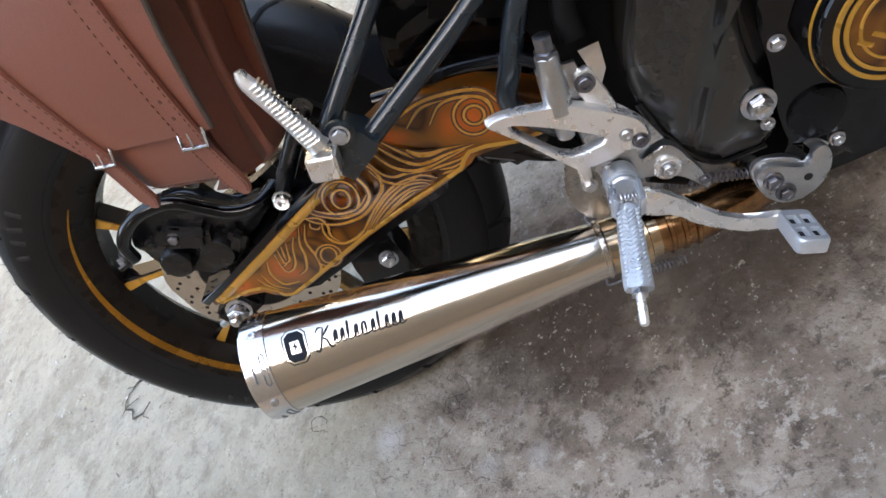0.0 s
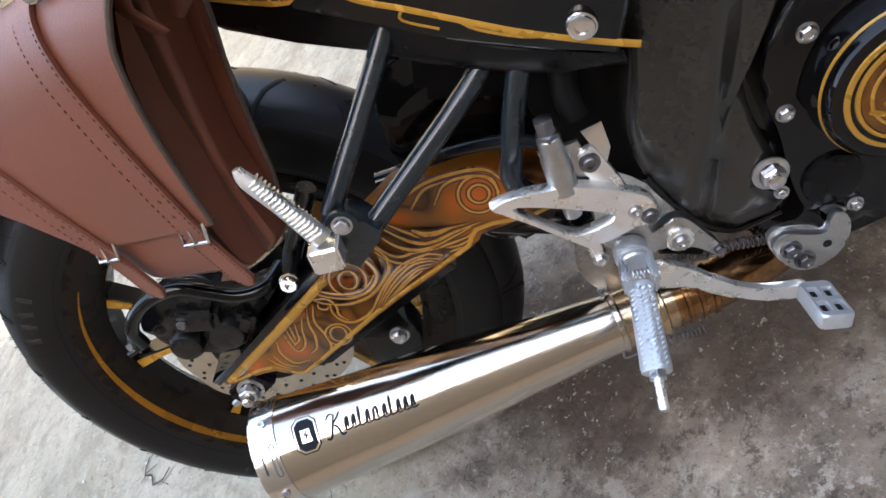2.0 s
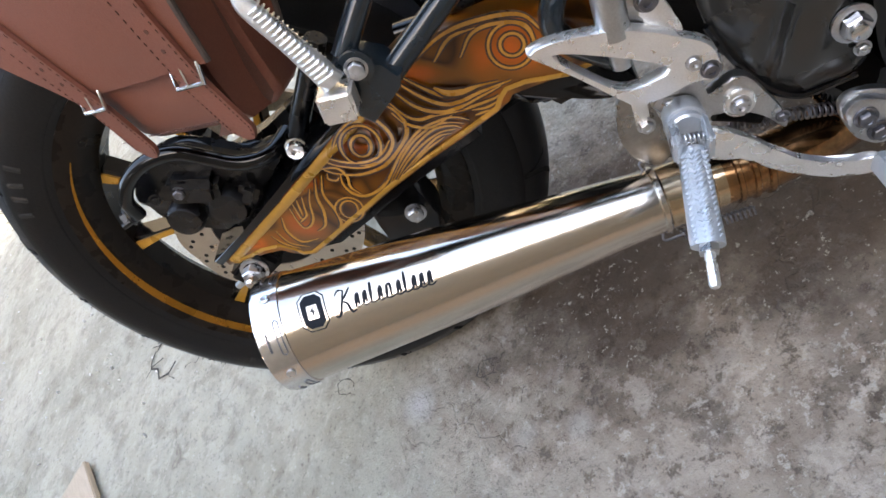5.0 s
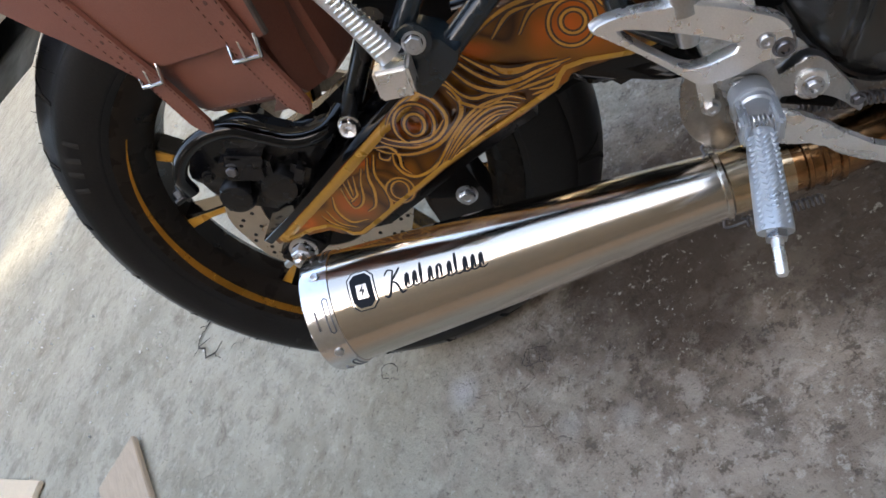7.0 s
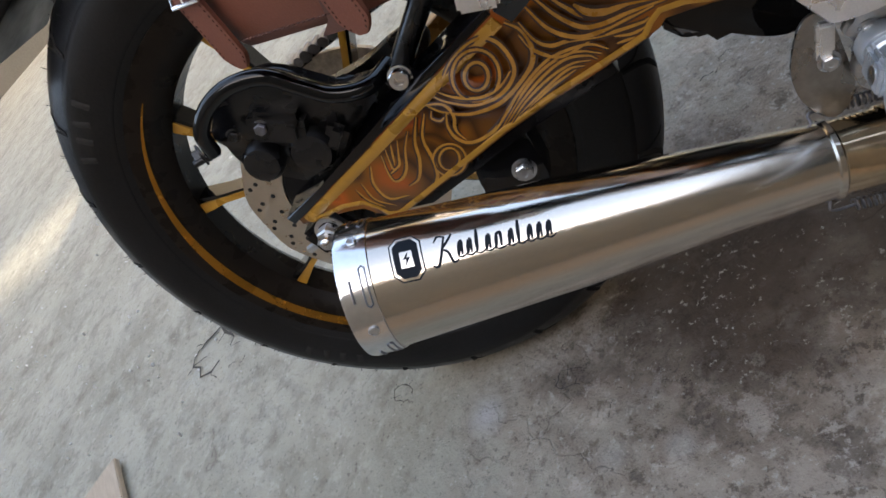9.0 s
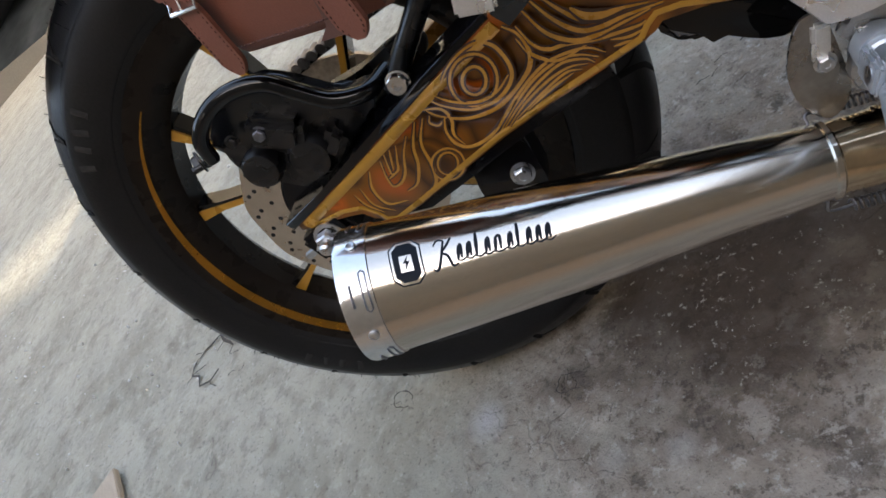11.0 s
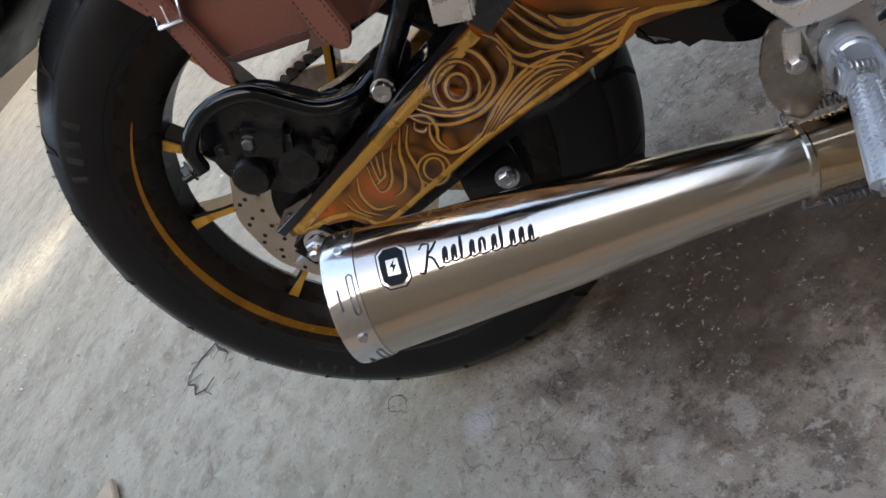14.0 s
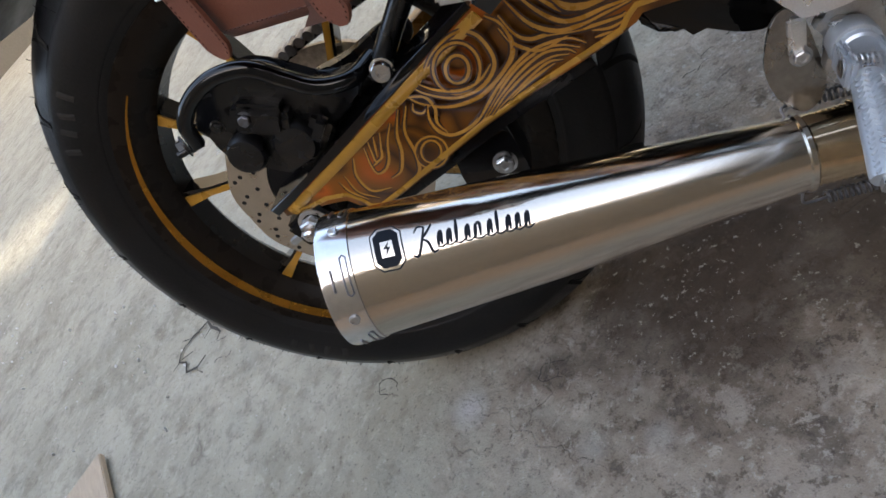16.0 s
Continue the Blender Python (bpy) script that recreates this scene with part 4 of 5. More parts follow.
guard = part("heel_guard", guard_mesh(), ALU, bike, "pointed brushed aluminium heel guard", smooth=45)
hex_bolt("guard_bolt", (0.4436, -0.2335, 0.2936), 0.0042, guard, material=ZINC, socket=True)
hex_bolt("guard_bolt", (0.4490, -0.2335, 0.2830), 0.0048, guard, material=DARK_STEEL, socket=True)
hex_bolt("plate_bolt", (0.4156, -0.216, 0.2646), 0.0042, carrier, material=ZINC, socket=True)
hex_bolt("plate_bolt", (0.4494, -0.2190, 0.2351), 0.0052, carrier, material=ZINC, socket=True)
hex_bolt("plate_bolt", (0.3925, -0.206, 0.2525), 0.0048, carrier, material=ZINC)
part("plate_boss", lathe([(0, 0.0105), (0.0028, 0.0105), (0.0036, 0.0095), (0.0036, 0)], (0.4494, -0.2155, 0.2351), (0.4494, -1.2155, 0.2351), 28), ALU, carrier)
hex_bolt("spring_post", (0.466, -0.2155, 0.205), 0.0035, carrier, material=DARK_STEEL)
part("stop_lug", block((0.010, 0.008, 0.024), pose(0.3955, -0.2035, 0.264, 0, 22, 0), 0.002), ALU, carrier)
part("back_shield", slab(smooth_outline([(0.380, 0.269), (0.392, 0.282), (0.403, 0.277), (0.402, 0.250), (0.397, 0.222), (0.381, 0.212), (0.371, 0.228), (0.371, 0.250)], 4), -0.202, -0.199, 0.001), SHIELD_STEEL, carrier, "thin dull steel back shield")

rest = part("footpeg", lathe([(0, 0), (0, 0.0115), (0.020, 0.0115), (0.0215, 0.010), (0.0215, 0)], (0.417, -0.214, 0.254), (0.413, -1.214, 0.234), 28), SILVER, bike, "silver rider footpeg with ribbed tread")
for s in (-1, 1):
    part("yoke_cheek", block((0.0055, 0.028, 0.018), pose(0.416 + 0.0085 * s, -0.243, 0.252 - 0.005 * s, 0, 30, -3), 0.002), SILVER, rest)
part("pivot_pin", lathe([(-0.0135, 0), (-0.0135, 0.005), (0.0135, 0.005), (0.0135, 0)], (0.416, -0.247, 0.252), (0.416 + 0.86, -0.247, 0.252 - 0.5), 16), ZINC, rest)
P0, P1 = Vector((0.4145, -0.247, 0.251)), Vector((0.398, -0.316, 0.235))
PX = Vector((0.86, 0, -0.5)).normalized()
part("tread_bar", tube([P0, P0.lerp(P1, 0.3), P0.lerp(P1, 0.94), P1], [0.0080, 0.0094, 0.0106, 0.0094], 20, 3, flat=0.62, up=(0.5, 0, 0.86)), SILVER, rest)
pn = (P1 - P0).normalized()
pu = pn.cross(PX)
if pu.z < 0:
    pu = -pu
for i in range(17):
    for j in range(4):
        f = 0.14 + 0.82 * i / 16
        c = P0.lerp(P1, f) + PX * ((j - 1.5) * 0.0044) + pu * (0.0056 if j in (1, 2) else 0.0042)
        lean = pn * 0.0016
        part("tread_stud", tube([c - PX * 0.0019 - lean, c, c + PX * 0.0019 - lean] if j % 2 else [c - PX * 0.0019 + lean, c, c + PX * 0.0019 - lean], [0.0008, 0.0013, 0.0008], 6, 1, smooth=False), SILVER, rest)
part("collar", lathe([(0, 0.0132), (0.010, 0.0138), (0.0125, 0.0128), (0.013, 0.0105), (0.013, 0)], (0.4175, -0.217, 0.2545), (0.4135, -1.217, 0.2345), 32), SILVER, rest)
part("peg_spring", spring(P0 - PX * 0.008 + pu * 0.007, P0 + PX * 0.008 + pu * 0.007, 0.0032, 0.0008, 6), ZINC, rest)
part("feeler_collar", lathe([(0, 0.0062), (0.005, 0.0062), (0.005, 0)], P1, P1 + pn, 6), ZINC, rest)
part("feeler_pin", lathe([(0, 0.0034), (0.0255, 0.0034), (0.027, 0.0026), (0.027, 0)], P1, P1 + pn, 16), ALU, rest, "bare metal feeler pin")

LEV = [(0.428, 0.235), (0.4435, 0.213), (0.455, 0.187), (0.479, 0.1685), (0.500, 0.167), (0.497, 0.154), (0.470, 0.1565), (0.4445, 0.176), (0.434, 0.199), (0.416, 0.213), (0.416, 0.228)]


def lever_y(x):
    return float(np.interp(x, [0.42, 0.45, 0.5], [-0.228, -0.230, -0.254]))


lever = part("brake_pedal", slab(smooth_outline(LEV, 5), lever_y, lambda x: lever_y(x) + 0.007, 0.0015), ALU, bike, "satin aluminium rear brake pedal", smooth=50)


def pedal_pad():
    o = Vector((0.505, -0.288, 0.180))
    e1 = Vector((0.79, 0.0, -0.61)).normalized()
    e2 = Vector((0.14, 0.96, -0.23)).normalized()
    e2 = (e2 - e1 * e2.dot(e1)).normalized()
    e3 = e1.cross(e2)
    if e3.z < 0:
        e3 = -e3
    M = Matrix.Translation(o) @ Matrix((e1, e2, e3)).transposed().to_4x4()
    bm = bmesh.new()
    hw, hl = 0.0112, 0.0200

    def rect(cx, cy, w, h, r):
        return [(cx + sx * (w - r) + r * math.cos(radians(a)), cy + sy * (h - r) + r * math.sin(radians(a))) for sx, sy, a0 in ((1, 1, 0), (-1, 1, 90), (-1, -1, 180), (1, -1, 270)) for a in (a0, a0 + 45, a0 + 90)]

    loops = [rect(0, 0, hw, hl, 0.004)] + [rect(sx * 0.0050, sy * 0.0078 - 0.001, 0.0030, 0.0050, 0.001) for sx in (-1, 1) for sy in (-1, 1)]
    layers = []
    for z, grow in ((-0.006, 0.0), (0.0035, 0.0), (0.005, -0.0010)):
        lay = []
        for n, loop in enumerate(loops):
            cx, cy = sum(q[0] for q in loop) / len(loop), sum(q[1] for q in loop) / len(loop)
            g = grow if n == 0 else -grow * 0.6
            lay.append([bm.verts.new(M @ Vector((x + g * (1 if x > cx else -1), y + g * (1 if y > cy else -1), z))) for x, y in loop])
        layers.append(lay)
    for lay in (layers[0], layers[-1]):
        bmesh.ops.triangle_fill(bm, use_beauty=True, use_dissolve=False, edges=[bm.edges.new((r[k], r[(k + 1) % len(r)])) for r in lay for k in range(len(r))])
    for la, lb in zip(layers, layers[1:]):
        for ra, rb in zip(la, lb):
            for k in range(len(ra)):
                bm.faces.new((ra[k], ra[(k + 1) % len(ra)], rb[(k + 1) % len(rb)], rb[k]))
    return bm, M


pad_mesh, PAD = pedal_pad()
pad = part("pedal_pad", pad_mesh, SILVER, lever, "silver pad with four openings filled dark")
# black blocks stand in for the shade inside the pad's four openings
for sx in (-1, 1):
    for sy in (-1, 1):
        part("opening_shade", block((0.0062, 0.0102, 0.006), PAD @ Matrix.Translation((sx * 0.0050, sy * 0.0078 - 0.001, -0.001)), 0.0008, seg=1), BLACK_PLASTIC, pad, "black fill for the shade in an opening")
part("return_spring", spring((0.434, -0.205, 0.215), (0.500, -0.195, 0.165), 0.0045, 0.0009, 20), DARK_STEEL, lever)
part("brake_light_switch", lathe([(0, 0), (0, 0.006), (0.032, 0.006), (0.034, 0.004), (0.034, 0)], (0.432, -0.203, 0.228), (0.462, -0.203, 0.196), 16), BLACK_PLASTIC, lever)

master = part("brake_cylinder", lathe([(-0.012, 0), (-0.012, 0.0065), (0.008, 0.0068), (0.010, 0.0100), (0.038, 0.0100), (0.042, 0.0085), (0.054, 0.0082), (0.056, 0.006), (0.056, 0)], (0.4135, -0.226, 0.3275), (0.4325, -0.226, 0.3745), 24), ALU_CAST, bike, "cast rear brake master cylinder")
part("banjo_bolt", lathe([(0, 0.0085), (0.004, 0.0085), (0.005, 0.0068), (0.015, 0.0068), (0.016, 0.005), (0.016, 0)], (0.4335, -0.226, 0.377), (0.4385, -0.226, 0.3895), 6), DARK_STEEL, master)
part("back_plate", slab([(0.4199, 0.3704), (0.4451, 0.3590), (0.4438, 0.3504), (0.4330, 0.3200), (0.4221, 0.3250), (0.4111, 0.3414)], -0.222, -0.217, 0.0015), ALU_CAST, master)
part("mount_arm", slab(smooth_outline([(0.4360, 0.3450), (0.4398, 0.3516), (0.4493, 0.3509), (0.4500, 0.3395), (0.4490, 0.3080), (0.4386, 0.3100), (0.4330, 0.3249), (0.4360, 0.3374)], 3), -0.2262, -0.2185, 0.002), ALU, master, smooth=50)
hex_bolt("mount_bolt", (0.4424, -0.2265, 0.3435), 0.0055, master, material=DARK_STEEL, socket=True)
part("brake_hose", tube([(0.43, -0.222, 0.368), (0.41, -0.20, 0.378), (0.37, -0.178, 0.388), (0.34, -0.165, 0.392), (0.31, -0.14, 0.390)], 0.005, 12), BLACK_SATIN, master, "black brake hose")
part("reservoir_bracket", slab([(0.4510, 0.3652), (0.4659, 0.3619), (0.4592, 0.3418), (0.4494, 0.3320), (0.4500, 0.3495)], -0.2240, -0.2222, 0.0006), CHROME, master, "bright metal bracket")
part("reservoir_hose", tube([(0.452, -0.205, 0.365), (0.458, -0.200, 0.385), (0.475, -0.195, 0.41), (0.49, -0.19, 0.43)], 0.0095, 16), BLACK_PLASTIC, master)

# -- side cover, engine --
COVER = [(0.535, 0.43), (0.515, 0.398), (0.497, 0.368), (0.470, 0.329), (0.459, 0.292), (0.460, 0.266), (0.466, 0.226), (0.480, 0.203), (0.497, 0.197), (0.515, 0.193), (0.532, 0.206), (0.537, 0.25), (0.542, 0.290), (0.554, 0.320), (0.575, 0.342), (0.61, 0.362), (0.64, 0.42), (0.58, 0.46)]


def cover_mesh():
    """The moulded side cover: a shell with two slanting creases."""
    bm = bmesh.new()
    o = smooth_outline(COVER, 4)
    c = Vector((0.512, 0.285))
    def height(x, z):
        d = (x - 0.505) * 0.80 - (z - 0.30) * 0.60
        return 0.007 * math.exp(-(d / 0.012) ** 2) - 0.006 * math.exp(-((d - 0.022) / 0.010) ** 2)
    rings = []
    for k, y in ((1.0, -0.150), (1.0, -0.197), (0.985, -0.202), (0.88, -0.208), (0.72, -0.211), (0.54, -0.213), (0.36, -0.214), (0.18, -0.2145)):
        rings.append([bm.verts.new((c.x + (x - c.x) * k, y - (height(c.x + (x - c.x) * k, c.y + (z - c.y) * k) if k < 0.98 else 0), c.y + (z - c.y) * k)) for x, z in o])
    for a, b in zip(rings, rings[1:]):
        for i in range(len(a)):
            bm.faces.new((a[i], a[(i + 1) % len(a)], b[(i + 1) % len(b)], b[i]))
    bm.faces.new(rings[-1])
    return bm


cover = part("side_cover", cover_mesh(), COVER_PAINT, bike, "dark grey moulded side cover", smooth=60)
part("edge_bead", tube([(0.459, -0.203, 0.29), (0.460, -0.203, 0.266), (0.466, -0.203, 0.226), (0.480, -0.203, 0.203), (0.497, -0.203, 0.197), (0.516, -0.203, 0.193)], 0.003, 8), BLACK_GLOSS, cover)
pivot = hex_bolt("pivot_nut", (0.5265, -0.214, 0.239), 0.0090, cover, material=ZINC, flange=1.45, h=0.9, label="large flanged zinc nut")
part("pivot_end", lathe([(0, 0.0058), (0.004, 0.0058), (0.005, 0.0045), (0.005, 0)], (0.5265, -0.2235, 0.239), (0.5265, -1.2235, 0.239), 16), CHROME, pivot)

engine = part("engine_case", slab(smooth_outline([(0.49, 0.16), (0.50, 0.30), (0.53, 0.44), (0.68, 0.44), (0.80, 0.36), (0.82, 0.18), (0.72, 0.12), (0.58, 0.12)], 5), -0.195, 0.12, 0.012, seg=3), BLACK_GLOSS, bike, "gloss black engine case", smooth=50)
part("clutch_cover", slab(smooth_outline([(0.535, 0.175), (0.532, 0.21), (0.545, 0.26), (0.558, 0.31), (0.60, 0.345), (0.68, 0.34), (0.73, 0.27), (0.70, 0.18), (0.62, 0.145), (0.565, 0.148)], 5), -0.215, -0.17, 0.008, seg=3), BLACK_GLOSS, engine, smooth=50)
CC = Vector((0.621, -0.215, 0.257))
part("medallion_drum", lathe([(0, 0.0545), (0.022, 0.0525), (0.027, 0.049), (0.028, 0.040), (0.0275, 0)], CC, CC + OUT, 72), BLACK_GLOSS, engine)
for r0, r1, h in ((0.0475, 0.0530, 0.0200), (0.0385, 0.0415, 0.0283), (0.0325, 0.0350, 0.0283), (0.0245, 0.0262, 0.0288)):
    part("gold_ring", lathe([(h - 0.001, r0 - 0.0002), (h + 0.0008, r0), (h + 0.0008, r1), (h - 0.001, r1 + 0.0008)], CC, CC + OUT, 72, close=True), GOLD, engine, "gold painted ring")
part("medallion", lathe([(0.0278, 0.032), (0.0286, 0.0318), (0.029, 0)], CC, CC + OUT, 60), SWIRL_FIELD, engine, "amber and brown medallion")
for k in range(6):
    part("medallion_bar", block((0.0035, 0.0012, 0.011), Matrix.Translation(CC + Vector((-0.024 + 0.0095 * k, -0.0292, 0.0))) @ pose(0, 0, 0, 0, -38, 0), 0.0004), GOLD, engine)
for x, z, y, r in ((0.556, 0.276, -0.2155, 0.0048), (0.592, 0.318, -0.2155, 0.0052), (0.5245, 0.218, -0.214, 0.0040), (0.559, 0.172, -0.2155, 0.0045)):
    hex_bolt("case_bolt", (x, y, z), r, engine, material=ZINC)
part("oil_cap", lathe([(0, 0.021), (0.006, 0.021), (0.008, 0.017), (0.008, 0)], (0.556, -0.212, 0.204), (0.556, -1.212, 0.204), 32), BLACK_SATIN, engine)
part("case_tag", slab([(0.538, 0.186), (0.546, 0.186), (0.553, 0.174), (0.549, 0.171), (0.540, 0.176)], -0.2185, -0.215, 0.0008), ALU_CAST, engine)
tab = part("engine_tab", slab(smooth_outline([(0.497, 0.190), (0.509, 0.194), (0.523, 0.181), (0.533, 0.174), (0.540, 0.184), (0.549, 0.184), (0.549, 0.171), (0.539, 0.156), (0.521, 0.148), (0.503, 0.153), (0.496, 0.171)], 4), -0.229, -0.222, 0.0015), ALU_CAST, bike, "bare aluminium hooked engine bracket", smooth=50)
part("tab_back", slab(smooth_outline([(0.497, 0.193), (0.511, 0.195), (0.53, 0.176), (0.52, 0.146), (0.500, 0.151), (0.494, 0.171)], 4), -0.222, -0.216, 0.0015), ALU_CAST, tab, smooth=50)
hex_bolt("tab_bolt", (0.506, -0.229, 0.179), 0.0058, tab, material=DARK_STEEL)
hex_bolt("tab_bolt", (0.509, -0.229, 0.163), 0.0058, tab, material=DARK_STEEL)
part("tab_hole", lathe([(0, 0), (0, 0.0032), (0.0006, 0.0032), (0.0006, 0)], (0.528, -0.229, 0.165), (0.528, -1.229, 0.165), 14), GROOVE, tab)

# -- rear brake caliper --
caliper = part("brake_caliper", slab(smooth_outline([(0.002, 0.412), (0.012, 0.430), (0.040, 0.440), (0.072, 0.430), (0.092, 0.405), (0.098, 0.375), (0.078, 0.350), (0.045, 0.345), (0.018, 0.372), (0.004, 0.39)], 4), -0.130, -0.102, 0.008, seg=3), CALIPER, bike, "black sliding brake caliper", smooth=50)
for x, z, r in ((0.022, 0.392, 0.017), (0.062, 0.375, 0.019)):
    part("piston_boss", lathe([(0, r), (0.014, r), (0.018, r * 0.85), (0.019, r * 0.6), (0.017, 0)], (x, -0.125, z), (x, -1.125, z), 28), CALIPER, caliper)
part("caliper_bridge", block((0.045, 0.028, 0.026), pose(0.058, -0.135, 0.408, 0, 40, 0), 0.006), CALIPER, caliper)
part("caliper_lug", block((0.026, 0.02, 0.018), pose(0.085, -0.132, 0.372, 0, -30, 0), 0.005), CALIPER, caliper)
hex_bolt("caliper_bolt", (0.052, -0.147, 0.416), 0.0050, caliper, material=DARK_STEEL)
hex_bolt("caliper_bolt", (0.026, -0.142, 0.424), 0.0045, caliper, material=CALIPER)
hex_bolt("banjo", (-0.010, -0.140, 0.428), 0.0070, caliper, axis=(-0.8, -0.5, 0.2), material=CALIPER)
part("bleed_nipple", lathe([(0, 0.004), (0.010, 0.004), (0.012, 0.003), (0.022, 0.003), (0.022, 0)], (0.002, -0.138, 0.422), (-0.03, -0.158, 0.432), 10), CALIPER, caliper)
part("caliper_hose", tube([(0.000, -0.142, 0.424), (0.012, -0.148, 0.442), (0.035, -0.150, 0.453), (0.062, -0.150, 0.454), (0.088, -0.150, 0.443), (0.103, -0.150, 0.422), (0.118, -0.150, 0.402), (0.140, -0.146, 0.390), (0.155, -0.125, 0.388)], 0.0066, 14, 8), BLACK_GLOSS, caliper, "curved gloss black brake hose")
part("caliper_bracket", slab(smooth_outline([(0.03, 0.36), (0.08, 0.35), (0.14, 0.36), (0.18, 0.375), (0.175, 0.395), (0.13, 0.395), (0.09, 0.40), (0.05, 0.40)], 4), -0.105, -0.09, 0.003), CALIPER, caliper)
part("caliper_carrier", slab(smooth_outline([(0.001, 0.424), (0.012, 0.439), (0.035, 0.449), (0.062, 0.450), (0.087, 0.440), (0.102, 0.419), (0.118, 0.399), (0.145, 0.387), (0.10, 0.365), (0.03, 0.385)], 4), -0.131, -0.120, 0.003), CALIPER, caliper, "black carrier plate")
hex_bolt("bracket_bolt", (0.169, -0.158, 0.385), 0.0075, caliper, material=CHROME, socket=True, flange=1.2)
part("guide_rod", tube([(0.150, -0.13, 0.376), (0.24, -0.135, 0.43)], 0.0085, 14), CALIPER, caliper)
# torque arm mount below the swingarm
mount = part("silencer_mount", slab(smooth_outline([(0.165, 0.30), (0.205, 0.305), (0.205, 0.27), (0.195, 0.245), (0.165, 0.235), (0.150, 0.25), (0.155, 0.275)], 4), -0.158, -0.125, 0.004), BLACK_GLOSS, bike, "gloss black silencer mount", smooth=50)
hex_bolt("mount_bolt", (0.1905, -0.158, 0.2722), 0.0070, mount, material=ZINC)
part("inner_mudguard", slab(smooth_outline([(0.325, 0.30), (0.345, 0.38), (0.36, 0.43), (0.40, 0.44), (0.46, 0.40), (0.47, 0.34), (0.44, 0.28), (0.36, 0.25)], 5), -0.06, 0.08, 0.01), BLACK_PLASTIC, bike, "black plastic inner mudguard")
part("frame_web", slab(smooth_outline([(0.425, 0.315), (0.43, 0.40), (0.50, 0.42), (0.56, 0.30), (0.53, 0.15), (0.490, 0.165), (0.462, 0.215), (0.445, 0.27)], 4), -0.165, -0.10, 0.004), BLACK_PLASTIC, bike)
# plain black backing, added to close the gap behind the struts
part("black_backing", slab(smooth_outline([(0.335, 0.385), (0.372, 0.43), (0.42, 0.445), (0.48, 0.42), (0.50, 0.34), (0.42, 0.32)], 4), -0.10, 0.08, 0.004), BLACK_PLASTIC, bike)
part("hugger", slab(smooth_outline([(0.335, 0.445), (0.365, 0.462), (0.425, 0.395), (0.47, 0.33), (0.43, 0.285), (0.365, 0.335), (0.322, 0.364), (0.303, 0.385)], 4), -0.122, -0.09, 0.010, seg=3), BLACK_GLOSS, bike, "gloss black mudguard over the wheel", smooth=60)
part("hugger_rail", tube([(0.285, -0.135, 0.392), (0.306, -0.135, 0.383), (0.342, -0.135, 0.367), (0.372, -0.135, 0.343)], 0.0085, 16), BLACK_GLOSS, bike)
part("battery_box", block((0.16, 0.20, 0.12), pose(0.46, -0.05, 0.42, 0, 40, 0), 0.01), BLACK_PLASTIC, bike)
part("linkage_block", slab(smooth_outline([(0.325, 0.318), (0.345, 0.31), (0.39, 0.29), (0.40, 0.255), (0.375, 0.262), (0.35, 0.285), (0.33, 0.295)], 4), -0.165, -0.10, 0.005), BLACK_GLOSS, bike)

# -- tail panel --
def panel_y(x):
    return -0.186 - 0.386 * (x - 0.36)


tail = part("tail_panel", slab([(0.1650, 0.7224), (0.1921, 0.6858), (0.2497, 0.6425), (0.3225, 0.5803), (0.3646, 0.5432), (0.4056, 0.4952), (0.4512, 0.4412), (0.5014, 0.3989), (0.5401, 0.4436), (0.5595, 0.5237), (0.4778, 0.6201), (0.3333, 0.7578)],
                               panel_y, lambda x: panel_y(x) + 0.06, 0.004), BLACK_GLOSS, bike, "gloss black tail panel with gold pinstripes", smooth=50)
part("tail_rail", slab([(0.3035, 0.5682), (0.3076, 0.5579), (0.3426, 0.5206), (0.3786, 0.4863), (0.4020, 0.4567), (0.4329, 0.4239), (0.4669, 0.4015), (0.5014, 0.3827), (0.5045, 0.3975), (0.4512, 0.4401), (0.4056, 0.4931), (0.3646, 0.5410), (0.3198, 0.5802)],
                       lambda x: panel_y(x) + 0.012, lambda x: panel_y(x) + 0.05, 0.005), BLACK_SATIN, tail)


def panel_line(pts, w, material=GOLD):
    return part("gold_line", tube([(x, panel_y(x) - 0.0004, z) for x, z in pts], w, 6, 4, flat=0.2, up=(0, -1, 0)), material, tail)


panel_line([(0.3922, 0.5677), (0.3910, 0.5512), (0.4008, 0.5243), (0.4212, 0.4998), (0.4410, 0.4760), (0.4669, 0.4453), (0.4961, 0.4163), (0.5149, 0.3996)], 0.0022)
panel_line([(0.4410, 0.4760), (0.4467, 0.4628), (0.4647, 0.4429), (0.4800, 0.4325)], 0.0010)
panel_line([(0.4212, 0.4998), (0.4152, 0.4939), (0.4294, 0.4759)], 0.0010)
part("swirl_field", slab([(0.2994, 0.6137), (0.3198, 0.5849), (0.3685, 0.5457), (0.3829, 0.5630), (0.4093, 0.5986), (0.3465, 0.6546)], lambda x: panel_y(x) - 0.0006, lambda x: panel_y(x) + 0.002, 0), SWIRL, tail, "gold and amber swirl panel")
panel_line([(0.3225, 0.5843), (0.3672, 0.5462), (0.3836, 0.5641), (0.4093, 0.5986)], 0.0020)
panel_line([(0.2137, 0.6800), (0.2393, 0.6681), (0.2925, 0.6430), (0.3131, 0.6299)], 0.0045)
part("tail_stud", lathe([(0, 0.004), (0.006, 0.004), (0.008, 0.006), (0.012, 0.005), (0.014, 0)], (0.287, -0.226, 0.652), (0.287, -1.226, 0.652), 16), CHROME, tail)
